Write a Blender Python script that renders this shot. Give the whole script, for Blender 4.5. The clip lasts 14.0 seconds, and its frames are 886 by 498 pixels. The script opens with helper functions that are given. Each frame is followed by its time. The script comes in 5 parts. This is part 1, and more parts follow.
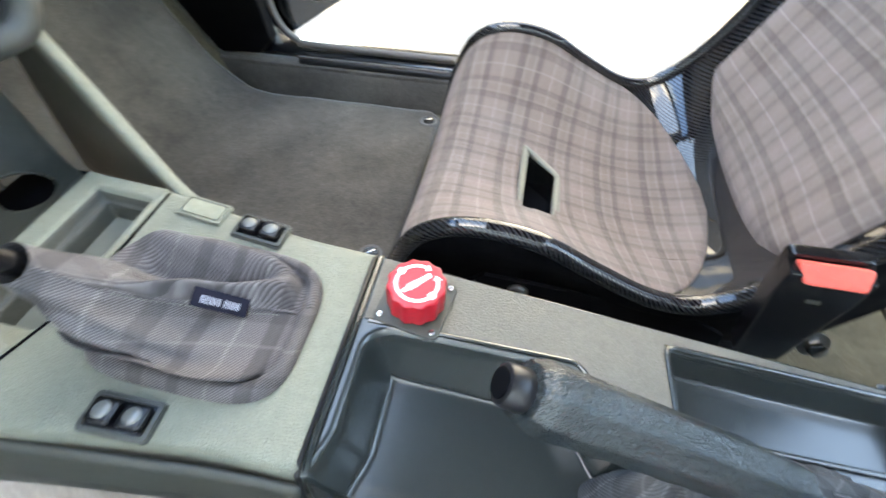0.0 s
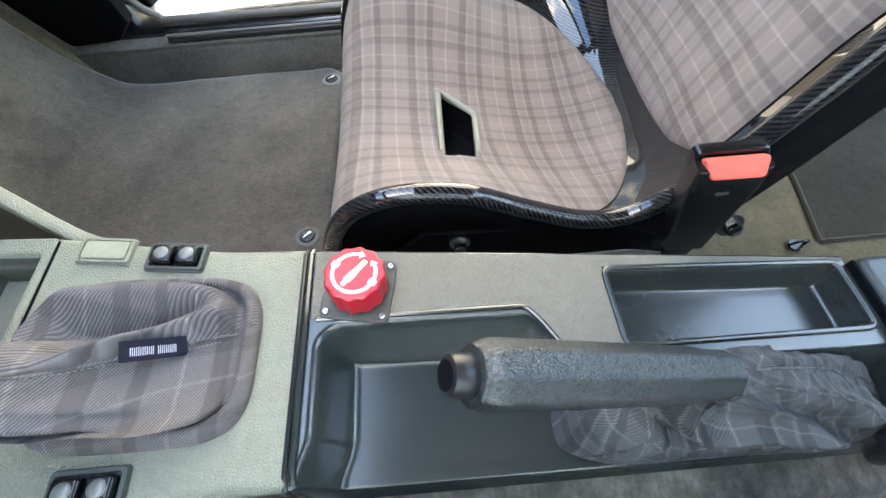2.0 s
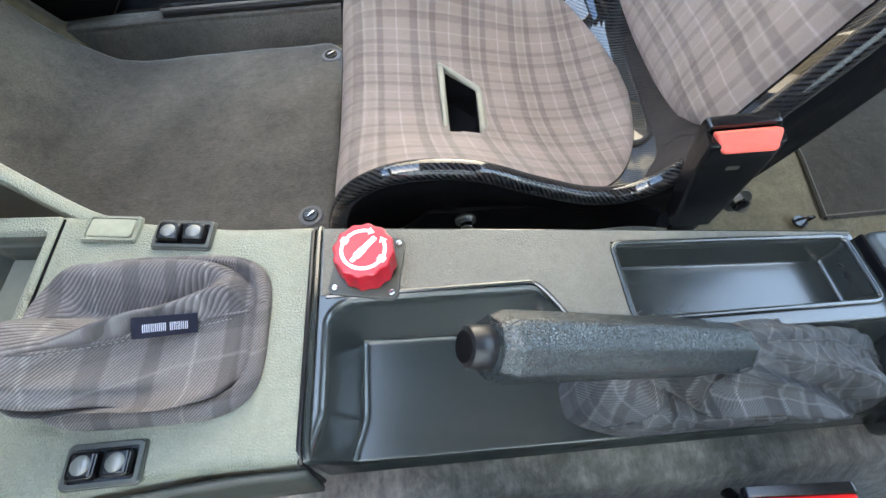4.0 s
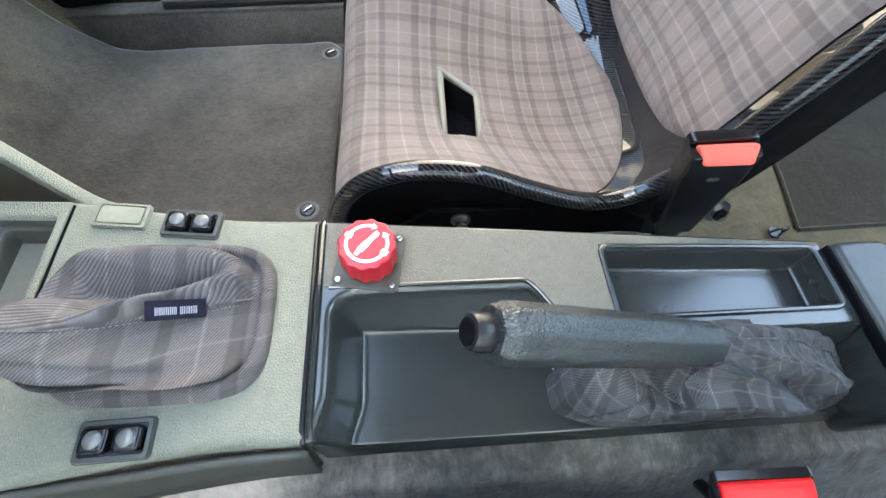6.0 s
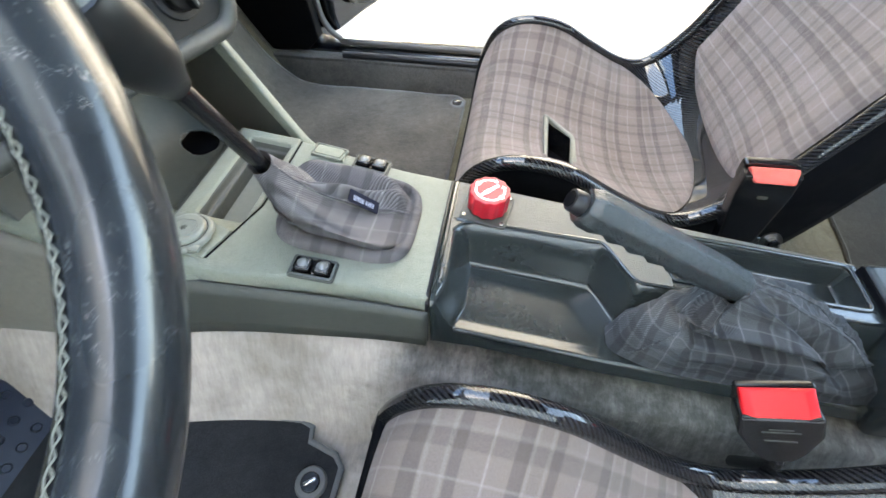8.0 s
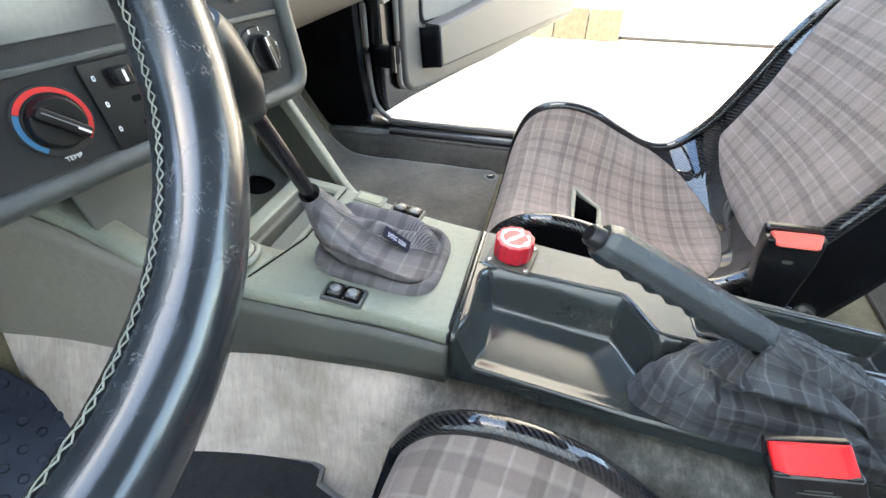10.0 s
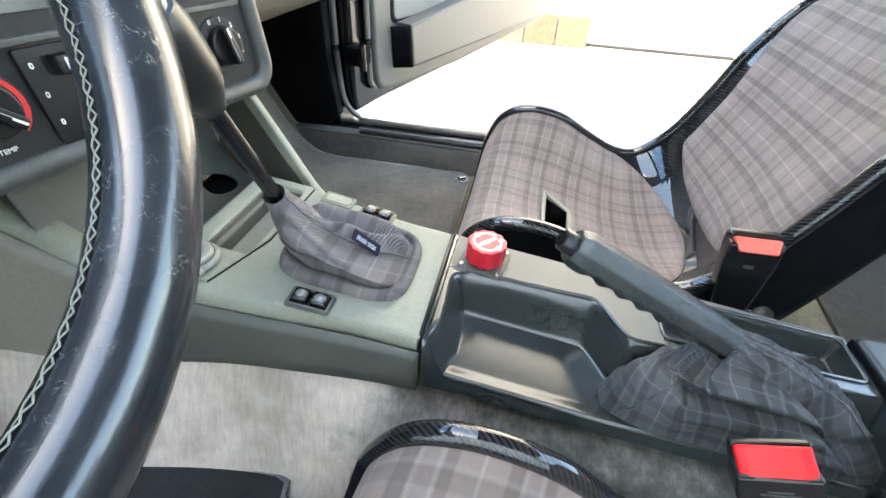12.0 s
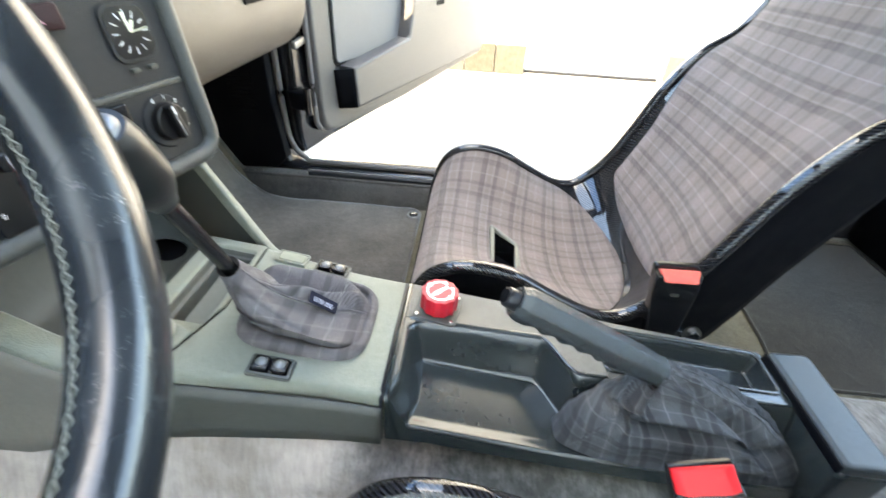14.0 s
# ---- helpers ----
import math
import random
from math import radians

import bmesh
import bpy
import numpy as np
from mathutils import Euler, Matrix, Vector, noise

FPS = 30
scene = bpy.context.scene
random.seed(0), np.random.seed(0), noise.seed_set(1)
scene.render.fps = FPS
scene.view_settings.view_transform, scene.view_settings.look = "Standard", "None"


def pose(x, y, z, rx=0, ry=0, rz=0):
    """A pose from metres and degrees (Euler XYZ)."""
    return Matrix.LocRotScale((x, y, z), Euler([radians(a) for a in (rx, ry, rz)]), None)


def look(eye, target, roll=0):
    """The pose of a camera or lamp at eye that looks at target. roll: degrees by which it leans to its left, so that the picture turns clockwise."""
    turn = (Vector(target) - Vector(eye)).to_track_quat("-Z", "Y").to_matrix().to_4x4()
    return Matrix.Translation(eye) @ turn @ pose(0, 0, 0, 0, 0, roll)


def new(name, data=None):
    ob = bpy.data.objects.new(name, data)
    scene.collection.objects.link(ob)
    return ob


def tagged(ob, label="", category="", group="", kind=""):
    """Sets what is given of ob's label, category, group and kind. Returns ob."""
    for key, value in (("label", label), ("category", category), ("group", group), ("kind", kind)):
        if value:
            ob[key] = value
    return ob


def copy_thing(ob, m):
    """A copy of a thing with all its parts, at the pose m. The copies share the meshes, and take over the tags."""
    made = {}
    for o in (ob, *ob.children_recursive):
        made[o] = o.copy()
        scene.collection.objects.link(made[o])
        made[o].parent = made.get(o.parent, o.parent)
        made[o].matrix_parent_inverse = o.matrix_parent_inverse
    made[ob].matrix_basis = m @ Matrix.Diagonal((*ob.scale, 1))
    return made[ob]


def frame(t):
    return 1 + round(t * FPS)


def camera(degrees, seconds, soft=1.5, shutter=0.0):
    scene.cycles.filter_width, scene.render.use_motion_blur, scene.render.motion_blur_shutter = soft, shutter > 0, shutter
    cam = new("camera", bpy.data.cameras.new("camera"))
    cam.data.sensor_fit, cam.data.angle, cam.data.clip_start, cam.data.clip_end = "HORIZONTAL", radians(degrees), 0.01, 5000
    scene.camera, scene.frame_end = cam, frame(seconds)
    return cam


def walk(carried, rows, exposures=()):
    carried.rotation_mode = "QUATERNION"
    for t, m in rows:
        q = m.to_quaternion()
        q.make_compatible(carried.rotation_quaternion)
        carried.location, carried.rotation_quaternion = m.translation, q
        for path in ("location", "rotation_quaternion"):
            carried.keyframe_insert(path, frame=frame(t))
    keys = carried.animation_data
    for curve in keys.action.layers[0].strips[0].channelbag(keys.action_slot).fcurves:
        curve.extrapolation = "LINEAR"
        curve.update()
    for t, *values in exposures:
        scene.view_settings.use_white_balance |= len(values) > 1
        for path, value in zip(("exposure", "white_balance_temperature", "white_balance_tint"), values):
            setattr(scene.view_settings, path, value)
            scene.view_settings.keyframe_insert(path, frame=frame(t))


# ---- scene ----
cam = camera(91.8, 14.0, 1.5, 0.4)
PATH = [
    (0, (0.102, -0.05, 0.717), (-0.108, 1.215, -0.819), 1.4),
    (0.5, (0.112, -0.013, 0.72), (0.17, 1.109, -0.935), 2.0),
    (1, (0.112, -0.02, 0.728), (0.152, 1.078, -0.944), -1.5),
    (1.5, (0.12, -0.021, 0.728), (0.141, 1.064, -0.952), -3.7),
    (2, (0.118, -0.024, 0.729), (0.136, 1.029, -0.971), -4.4),
    (2.5, (0.115, -0.024, 0.728), (0.13, 0.994, -0.993), -4.8),
    (3, (0.112, -0.021, 0.722), (0.126, 0.959, -1.021), -5.1),
    (5.3, (0.1, -0.033, 0.732), (0.154, 0.937, -1.016), -1.9),
    (5.5, (0.098, -0.032, 0.732), (0.163, 0.925, -1.022), -1.1),
    (6, (0.098, -0.038, 0.742), (0.176, 0.937, -1.003), 0.3),
    (6.5, (0.096, -0.044, 0.742), (0.168, 0.963, -0.984), 1.5),
    (7, (0.076, -0.075, 0.765), (0.105, 1.012, -0.913), 2.0),
    (7.5, (0.074, -0.154, 0.78), (-0.004, 1.021, -0.837), 1.0),
    (8, (0.055, -0.24, 0.777), (-0.154, 1.03, -0.754), -0.2),
    (8.5, (0.057, -0.261, 0.739), (-0.265, 1.081, -0.709), -0.9),
    (9, (0.069, -0.299, 0.754), (-0.289, 1.127, -0.601), -0.1),
    (9.2, (0.074, -0.299, 0.757), (-0.325, 1.149, -0.563), -0.8),
    (11.3, (0.061, -0.282, 0.76), (-0.272, 1.254, -0.477), 2.3),
    (11.5, (0.062, -0.282, 0.756), (-0.253, 1.256, -0.483), 2.8),
    (12, (0.066, -0.283, 0.755), (-0.197, 1.258, -0.492), 3.4),
    (12.5, (0.062, -0.289, 0.755), (-0.121, 1.258, -0.5), 3.8),
    (13, (0.096, -0.296, 0.745), (0.039, 1.261, -0.509), 5.4),
    (13.5, (0.104, -0.281, 0.774), (0.147, 1.298, -0.453), 5.4),
    (14, (0.069, -0.28, 0.806), (-0.009, 1.342, -0.362), 3.6),
]
walk(cam, [(t, look(eye, target, roll)) for t, eye, target, roll in PATH], [(0, 4.66, 9300, 6), (14, 4.66, 9300, 6)])

# ---- world and light ----
world = bpy.data.worlds.new("sky")
scene.world = world
world.use_nodes = True
wn = world.node_tree
wn.nodes.clear()
sky = wn.nodes.new("ShaderNodeTexSky")
sky.sky_type, sky.sun_disc = "NISHITA", False
sky.sun_elevation, sky.sun_rotation = radians(47), radians(202)
sky.air_density, sky.dust_density, sky.ozone_density = 1.0, 0.8, 3.0
# scattered clouds
tc = wn.nodes.new("ShaderNodeTexCoord")
cn = wn.nodes.new("ShaderNodeTexNoise")
cn.inputs["Scale"].default_value, cn.inputs["Detail"].default_value = 3.2, 8
wn.links.new(tc.outputs["Generated"], cn.inputs["Vector"])
cr = wn.nodes.new("ShaderNodeValToRGB")
cr.color_ramp.elements[0].position, cr.color_ramp.elements[1].position = 0.61, 0.70
wn.links.new(cn.outputs["Fac"], cr.inputs["Fac"])
cm = wn.nodes.new("ShaderNodeMix")
cm.data_type = "RGBA"
cm.inputs[7].default_value = (7.0, 7.1, 7.3, 1)
wn.links.new(cr.outputs["Color"], cm.inputs[0])
wn.links.new(sky.outputs["Color"], cm.inputs[6])
bg = wn.nodes.new("ShaderNodeBackground")
bg.inputs["Strength"].default_value = 0.15
wn.links.new(cm.outputs[2], bg.inputs["Color"])
wo = wn.nodes.new("ShaderNodeOutputWorld")
wn.links.new(bg.outputs["Background"], wo.inputs["Surface"])
SUN_TO = Vector((-0.26, -0.63, 0.73)).normalized()
sun = new("sun", bpy.data.lights.new("sun", "SUN"))
sun.data.energy, sun.data.angle, sun.data.color = 2.0, radians(0.5), (1.0, 0.96, 0.90)
sun.matrix_world = look(SUN_TO * 20, (0, 0, 0))

# ---- materials ----
MATS = {}


class Nodes:
    """A principled material with a few shortcuts."""

    def __init__(self, name, colour, rough=0.5, metal=0.0, coat=0.0, spec=0.5):
        self.m = bpy.data.materials.new(name)
        self.m.use_nodes = True
        self.t = self.m.node_tree
        self.b = self.t.nodes["Principled BSDF"]
        self.set("Base Color", (*colour, 1))
        self.set("Roughness", rough)
        self.set("Metallic", metal)
        self.set("Coat Weight", coat)
        self.set("Coat Roughness", 0.06)
        self.set("Specular IOR Level", spec)
        MATS[name] = self.m

    def set(self, key, value):
        self.b.inputs[key].default_value = value

    def node(self, kind, **given):
        n = self.t.nodes.new("ShaderNode" + kind)
        for key, value in given.items():
            n.inputs[key.replace("_", " ")].default_value = value
        return n

    def link(self, a, b):
        self.t.links.new(a, b)

    def coords(self, scale=(1, 1, 1), uv=False):
        c = self.node("TexCoord")
        mp = self.node("Mapping", Scale=scale)
        self.link(c.outputs["UV" if uv else "Object"], mp.inputs["Vector"])
        return mp.outputs["Vector"]

    def noise(self, vec, scale, detail=4, rough=0.55):
        n = self.node("TexNoise", Scale=scale, Detail=detail, Roughness=rough)
        self.link(vec, n.inputs["Vector"])
        return n.outputs["Fac"]

    def math(self, op, a, b=None, c=None):
        n = self.t.nodes.new("ShaderNodeMath")
        n.operation = op
        for i, v in enumerate((a, b, c)):
            if v is None:
                continue
            if isinstance(v, (int, float)):
                n.inputs[i].default_value = v
            else:
                self.link(v, n.inputs[i])
        return n.outputs[0]

    def ramp(self, fac, lo, hi, a=0.0, b=1.0):
        n = self.t.nodes.new("ShaderNodeMapRange")
        for i, v in enumerate((lo, hi, a, b)):
            n.inputs[i + 1].default_value = v
        self.link(fac, n.inputs[0])
        return n.outputs[0]

    def mix(self, fac, a, b, how="MIX"):
        n = self.t.nodes.new("ShaderNodeMix")
        n.data_type, n.blend_type = "RGBA", how
        for i, v in ((0, fac), (6, a), (7, b)):
            if isinstance(v, tuple):
                n.inputs[i].default_value = (*v, 1)
            elif isinstance(v, (int, float)):
                n.inputs[i].default_value = v
            else:
                self.link(v, n.inputs[i])
        return n.outputs[2]

    def colour(self, out):
        self.link(out, self.b.inputs["Base Color"])
        return self

    def rough(self, out):
        self.link(out, self.b.inputs["Roughness"])
        return self

    def bump(self, height, strength=0.3, distance=0.001, coat=False):
        n = self.node("Bump", Strength=strength, Distance=distance)
        self.link(height, n.inputs["Height"])
        self.link(n.outputs["Normal"], self.b.inputs["Normal"])
        return self


def grained(name, colour, rough, cell, depth=0.0004, strength=0.5, dirt=0.25, spec=0.5, groove=0.0):
    """Moulded plastic or hide with a pebbled grain and faint stains."""
    k = Nodes(name, colour, rough, spec=spec)
    v = k.coords()
    n = k.node("TexVoronoi", Scale=cell)
    n.feature = "DISTANCE_TO_EDGE"
    warp = k.node("TexNoise", Scale=cell * 0.35, Detail=2)
    k.link(v, warp.inputs["Vector"])
    add = k.node("VectorMath")
    sc = k.node("VectorMath")
    sc.operation = "SCALE"
    sc.inputs["Scale"].default_value = 0.7 / cell
    k.link(warp.outputs["Color"], sc.inputs[0])
    k.link(v, add.inputs[0])
    k.link(sc.outputs[0], add.inputs[1])
    k.link(add.outputs[0], n.inputs["Vector"])
    grain = k.ramp(n.outputs["Distance"], 0.0, 0.25)
    fine = k.noise(v, cell * 3, 3)
    k.bump(k.math("ADD", grain, k.math("MULTIPLY", fine, 0.12)), strength, depth)
    big = k.noise(v, 14, 1, 0.4)
    small = k.noise(v, 130, 2, 0.5)
    blotch = k.math("MULTIPLY", big, small)
    lo = tuple(c * (1 - dirt) for c in colour)
    hi = tuple(min(1, c * (1 + dirt)) for c in colour)
    col = k.mix(k.ramp(blotch, 0.12, 0.42), lo, hi)
    if groove:
        col = k.mix(k.math("MULTIPLY", k.math("SUBTRACT", 1.0, grain), groove), col, tuple(c * 0.35 for c in colour))
    k.colour(col)
    k.rough(k.ramp(big, 0.1, 0.9, rough - 0.05, rough + 0.05))
    return k


def cloth(name, light, dark, line, period, twill=1500.0, rib=0.12, uv=True, sheen=0.12, fine=1.0, face=0.45):
    """Tartan twill: wide dark bands edged with lines, and thin pale lines, both ways."""
    k = Nodes(name, light, 0.85, spec=0.2)
    v = k.coords(uv=uv)
    s = k.node("SeparateXYZ")
    k.link(v, s.inputs[0])
    wob = k.noise(v, 9, 2)

    def stripe(axis, at, width):
        p = k.math("ADD", k.math("DIVIDE", s.outputs[axis], period), k.math("MULTIPLY", wob, 0.05))
        f = k.math("FRACT", k.math("SUBTRACT", p, at - 0.5))
        d = k.math("ABSOLUTE", k.math("SUBTRACT", f, 0.5))
        return k.ramp(d, width * 0.5 - 0.012, width * 0.5 + 0.012, 1.0, 0.0)

    tw = k.math("FRACT", k.math("MULTIPLY", k.math("SUBTRACT", s.outputs[0], k.math("MULTIPLY", s.outputs[1], 0.9)), twill))
    weave = k.ramp(tw, 0.25, 0.75)
    col = light
    for axis, depth in ((0, 1.0), (1, 0.72)):
        over = k.ramp(tw, 0.3, 0.7, face, 1.0) if axis else k.ramp(tw, 0.3, 0.7, 1.0, face)
        for at, width, amount in ((0.5, 0.30, 0.14), (0.325, 0.15, 0.60), (0.69, 0.11, 0.60)):
            col = k.mix(k.math("MULTIPLY", k.math("MULTIPLY", stripe(axis, at, width), amount * depth), over), col, dark)
        for at in (0.425, 0.60):
            col = k.mix(k.math("MULTIPLY", k.math("MULTIPLY", stripe(axis, at, 0.04), 0.5 * fine * depth * depth), over), col, line)
        col = k.mix(k.math("MULTIPLY", k.math("MULTIPLY", stripe(axis, 0.0, 0.026), 0.8 * max(fine, 0.7) * depth), over), col, line)
    fuzz = k.noise(v, 700, 3)
    wear = k.noise(v, 6, 4)
    col = k.mix(k.ramp(fuzz, 0.3, 0.7, 0.0, 0.25), col, tuple(c * 0.55 for c in dark))
    col = k.mix(k.ramp(wear, 0.45, 0.75, 0.0, 0.18), col, line)
    col = k.mix(k.math("MULTIPLY", weave, rib), col, tuple(c * 0.3 for c in dark))
    k.colour(col)
    k.bump(k.math("ADD", k.math("SUBTRACT", 1.0, weave), k.math("MULTIPLY", fuzz, 0.6)), 0.5, 0.0004 + 0.0012 * rib)
    k.set("Sheen Weight", sheen)
    k.set("Sheen Roughness", 0.5)
    return k


def pile(name, colour, other, strands=520.0, depth=0.0022, stretch=(1, 1, 0.3), tufts=0.7):
    """Carpet: short tufts, brushed patches and dirt."""
    k = Nodes(name, colour, 0.95, spec=0.1)
    v = k.coords()
    vs = k.coords(stretch)
    tuft = k.noise(vs, strands, 4, 0.7)
    mid = k.noise(v, 60, 5, 0.65)
    big = k.noise(v, 7, 5, 0.6)
    patch = k.math("ADD", k.math("MULTIPLY", big, 0.7), k.math("MULTIPLY", mid, 0.3))
    col = k.mix(k.ramp(patch, 0.36, 0.62), other, colour)
    col = k.mix(k.ramp(tuft, 0.3, 0.62, tufts, 0.0), col, tuple(c * 0.3 for c in other))
    spots = k.noise(v, 160, 2)
    col = k.mix(k.ramp(spots, 0.75, 0.79, 0.0, 0.35), col, tuple(min(1, c * 2.2) for c in colour))
    k.colour(col)
    k.bump(k.math("ADD", k.math("MULTIPLY", tuft, 0.5), mid), 0.8, depth)
    k.set("Sheen Weight", 0.3)
    k.set("Sheen Roughness", 0.4)
    return k


def plain(name, colour, rough, metal=0.0, coat=0.0, grit=200.0, amount=0.12, spec=0.5, relief=0.15):
    k = Nodes(name, colour, rough, metal, coat, spec)
    v = k.coords()
    n = k.noise(v, grit, 4)
    big = k.noise(v, 18, 4)
    f = k.math("ADD", k.math("MULTIPLY", n, 0.5), k.math("MULTIPLY", big, 0.5))
    k.colour(k.mix(k.ramp(f, 0.35, 0.65), tuple(c * (1 - amount) for c in colour), tuple(min(1, c * (1 + amount)) for c in colour)))
    k.rough(k.ramp(big, 0.3, 0.7, max(0.02, rough * 0.8), min(1, rough * 1.2)))
    if relief:
        k.bump(n, relief, 0.0002)
    return k


grained("console_plastic", (0.220, 0.230, 0.184), 0.36, 430, 0.0008, 0.7, 0.07, groove=0.16)
# Dark plastic; on the flank and coin tray it also holds their shade.
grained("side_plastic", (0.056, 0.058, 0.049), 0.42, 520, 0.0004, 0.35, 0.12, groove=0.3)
grained("tray_plastic", (0.0215, 0.0275, 0.028), 0.205, 620, 0.0002, 0.07, 0.03, spec=0.85)
grained("strip_plastic", (0.124, 0.119, 0.100), 0.36, 380, 0.0007, 0.6, 0.10, groove=0.26)
grained("slot_plastic", (0.13, 0.135, 0.112), 0.45, 620, 0.0003, 0.3, 0.08)
grained("lit_flank_plastic", (0.19, 0.172, 0.145), 0.5, 520, 0.0004, 0.35, 0.1, groove=0.25)
# Console plastic darkened for the shade inside the cheeks and hollow.
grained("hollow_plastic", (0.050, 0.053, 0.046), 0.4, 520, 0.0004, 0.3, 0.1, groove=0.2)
plain("dial_plastic", (0.0045, 0.0045, 0.005), 0.35, spec=0.35)
grained("cap_plastic", (0.038, 0.047, 0.050), 0.36, 700, 0.0003, 0.3, 0.12)
grained("hide", (0.020, 0.028, 0.031), 0.205, 700, 0.0004, 0.5, 0.05, spec=0.8, groove=0.0)
grained("knob_hide", (0.012, 0.0135, 0.014), 0.34, 1500, 0.0001, 0.2, 0.15)
grained("dash_plastic", (0.015, 0.016, 0.0172), 0.55, 600, 0.0004, 0.4, 0.12, spec=0.28)
grained("dash_lip", (0.044, 0.048, 0.045), 0.42, 600, 0.0004, 0.4, 0.12)
grained("glovebox_plastic", (0.082, 0.066, 0.052), 0.5, 420, 0.0004, 0.35, 0.1)
grained("door_plastic", (0.066, 0.061, 0.060), 0.48, 420, 0.0004, 0.35, 0.08)
grained("door_vinyl", (0.105, 0.107, 0.111), 0.55, 300, 0.0003, 0.3, 0.06)
grained("rear_leather", (0.2, 0.21, 0.19), 0.45, 300, 0.0006, 0.5, 0.15)
cloth("seat_cloth", (0.238, 0.187, 0.170), (0.072, 0.059, 0.051), (0.42, 0.375, 0.355), 0.080, 900.0, 0.2, fine=0.55)
cloth("gaiter_cloth", (0.172, 0.157, 0.160), (0.030, 0.027, 0.030), (0.36, 0.34, 0.33), 0.082, 360.0, 0.5, sheen=0.03, fine=0.1, face=0.4)
cloth("brake_gaiter_cloth", (0.066, 0.075, 0.085), (0.010, 0.012, 0.015), (0.22, 0.23, 0.24), 0.070, 420.0, 0.35, sheen=0.02, fine=0.5, face=0.55)
# pale towards the windscreen, darker behind
k = Nodes("tunnel_pile", (0.3, 0.3, 0.3), 0.95, spec=0.1)
v = k.coords()
s = k.node("SeparateXYZ")
k.link(v, s.inputs[0])
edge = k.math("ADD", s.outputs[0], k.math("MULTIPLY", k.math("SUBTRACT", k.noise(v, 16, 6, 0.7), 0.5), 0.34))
# Weight of the dark tone along x, easing a little at the rear.
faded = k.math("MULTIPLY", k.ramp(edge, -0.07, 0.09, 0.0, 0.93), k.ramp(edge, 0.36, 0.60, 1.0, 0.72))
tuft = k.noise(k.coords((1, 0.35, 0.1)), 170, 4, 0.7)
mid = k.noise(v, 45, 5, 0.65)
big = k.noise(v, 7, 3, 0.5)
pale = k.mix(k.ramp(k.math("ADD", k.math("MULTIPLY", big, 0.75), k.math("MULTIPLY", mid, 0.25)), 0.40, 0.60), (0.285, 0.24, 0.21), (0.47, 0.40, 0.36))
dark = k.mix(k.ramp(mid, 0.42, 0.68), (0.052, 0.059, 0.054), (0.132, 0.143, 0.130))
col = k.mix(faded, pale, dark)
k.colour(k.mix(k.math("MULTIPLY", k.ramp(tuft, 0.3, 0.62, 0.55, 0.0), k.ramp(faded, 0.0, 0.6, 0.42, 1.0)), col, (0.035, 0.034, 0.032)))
k.bump(k.math("ADD", k.math("MULTIPLY", tuft, 0.5), mid), 0.8, 0.002)
k.set("Sheen Weight", 0.15)
k.set("Sheen Roughness", 0.4)
pile("floor_carpet", (0.16, 0.138, 0.090), (0.07, 0.060, 0.040))
pile("footwell_carpet", (0.035, 0.036, 0.042), (0.018, 0.019, 0.024))
pile("sill_carpet", (0.12, 0.112, 0.10), (0.06, 0.056, 0.052))
pile("floor_mat_pile", (0.118, 0.107, 0.093), (0.060, 0.055, 0.050), 420.0, 0.0015, (0.35, 1, 1), 0.5)
pile("dark_mat_pile", (0.033, 0.034, 0.038), (0.015, 0.016, 0.019), 700.0, 0.0012, (1, 1, 1))
pile("rear_mat_pile", (0.040, 0.037, 0.030), (0.018, 0.017, 0.014))
plain("mat_binding", (0.10, 0.10, 0.10), 0.7)
plain("black_plastic", (0.006, 0.006, 0.007), 0.22)
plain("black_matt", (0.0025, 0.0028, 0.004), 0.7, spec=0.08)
plain("black_paint", (0.006, 0.007, 0.009), 0.22, 0, 0.6)
plain("black_rubber", (0.009, 0.0095, 0.012), 0.38)
plain("pad_rubber", (0.011, 0.015, 0.028), 0.35)
plain("switch_plastic", (0.055, 0.058, 0.05), 0.36)
plain("switch_face", (0.13, 0.133, 0.125), 0.2, 0, 0.4)
plain("blank_plastic", (0.235, 0.24, 0.185), 0.55, spec=0.3)
plain("socket_plastic", (0.2, 0.205, 0.175), 0.45)
plain("red_anodised", (0.40, 0.010, 0.022), 0.36, 0.0, 0.15)
plain("red_plastic", (0.62, 0.012, 0.018), 0.42, 0.0, 0.0, spec=0.3)
plain("red_plastic_faded", (0.78, 0.10, 0.075), 0.45)
plain("white_print", (0.82, 0.82, 0.82), 0.5)
plain("tag_print", (0.42, 0.44, 0.52), 0.7)
plain("grey_print", (0.3, 0.3, 0.3), 0.5)
plain("red_print", (0.6, 0.02, 0.02), 0.45)
plain("blue_print", (0.012, 0.14, 0.27), 0.45)
plain("label_cloth", (0.008, 0.009, 0.02), 0.8, spec=0.2)
plain("steel", (0.55, 0.54, 0.52), 0.22, 1.0)
plain("dull_steel", (0.25, 0.25, 0.25), 0.4, 1.0)
plain("display_glass", (0.05, 0.052, 0.055), 0.18)
plain("maroon_plastic", (0.022, 0.007, 0.009), 0.4, spec=0.2)
plain("pink_print", (0.6, 0.3, 0.38), 0.5)
plain("hand_print", (0.75, 0.75, 0.55), 0.5)
plain("white_thread", (0.20, 0.205, 0.175), 0.85)
grained("headlining", (0.06, 0.06, 0.062), 0.85, 300, 0.0004, 0.4, 0.1)
plain("seal_rubber", (0.11, 0.1, 0.095), 0.6)

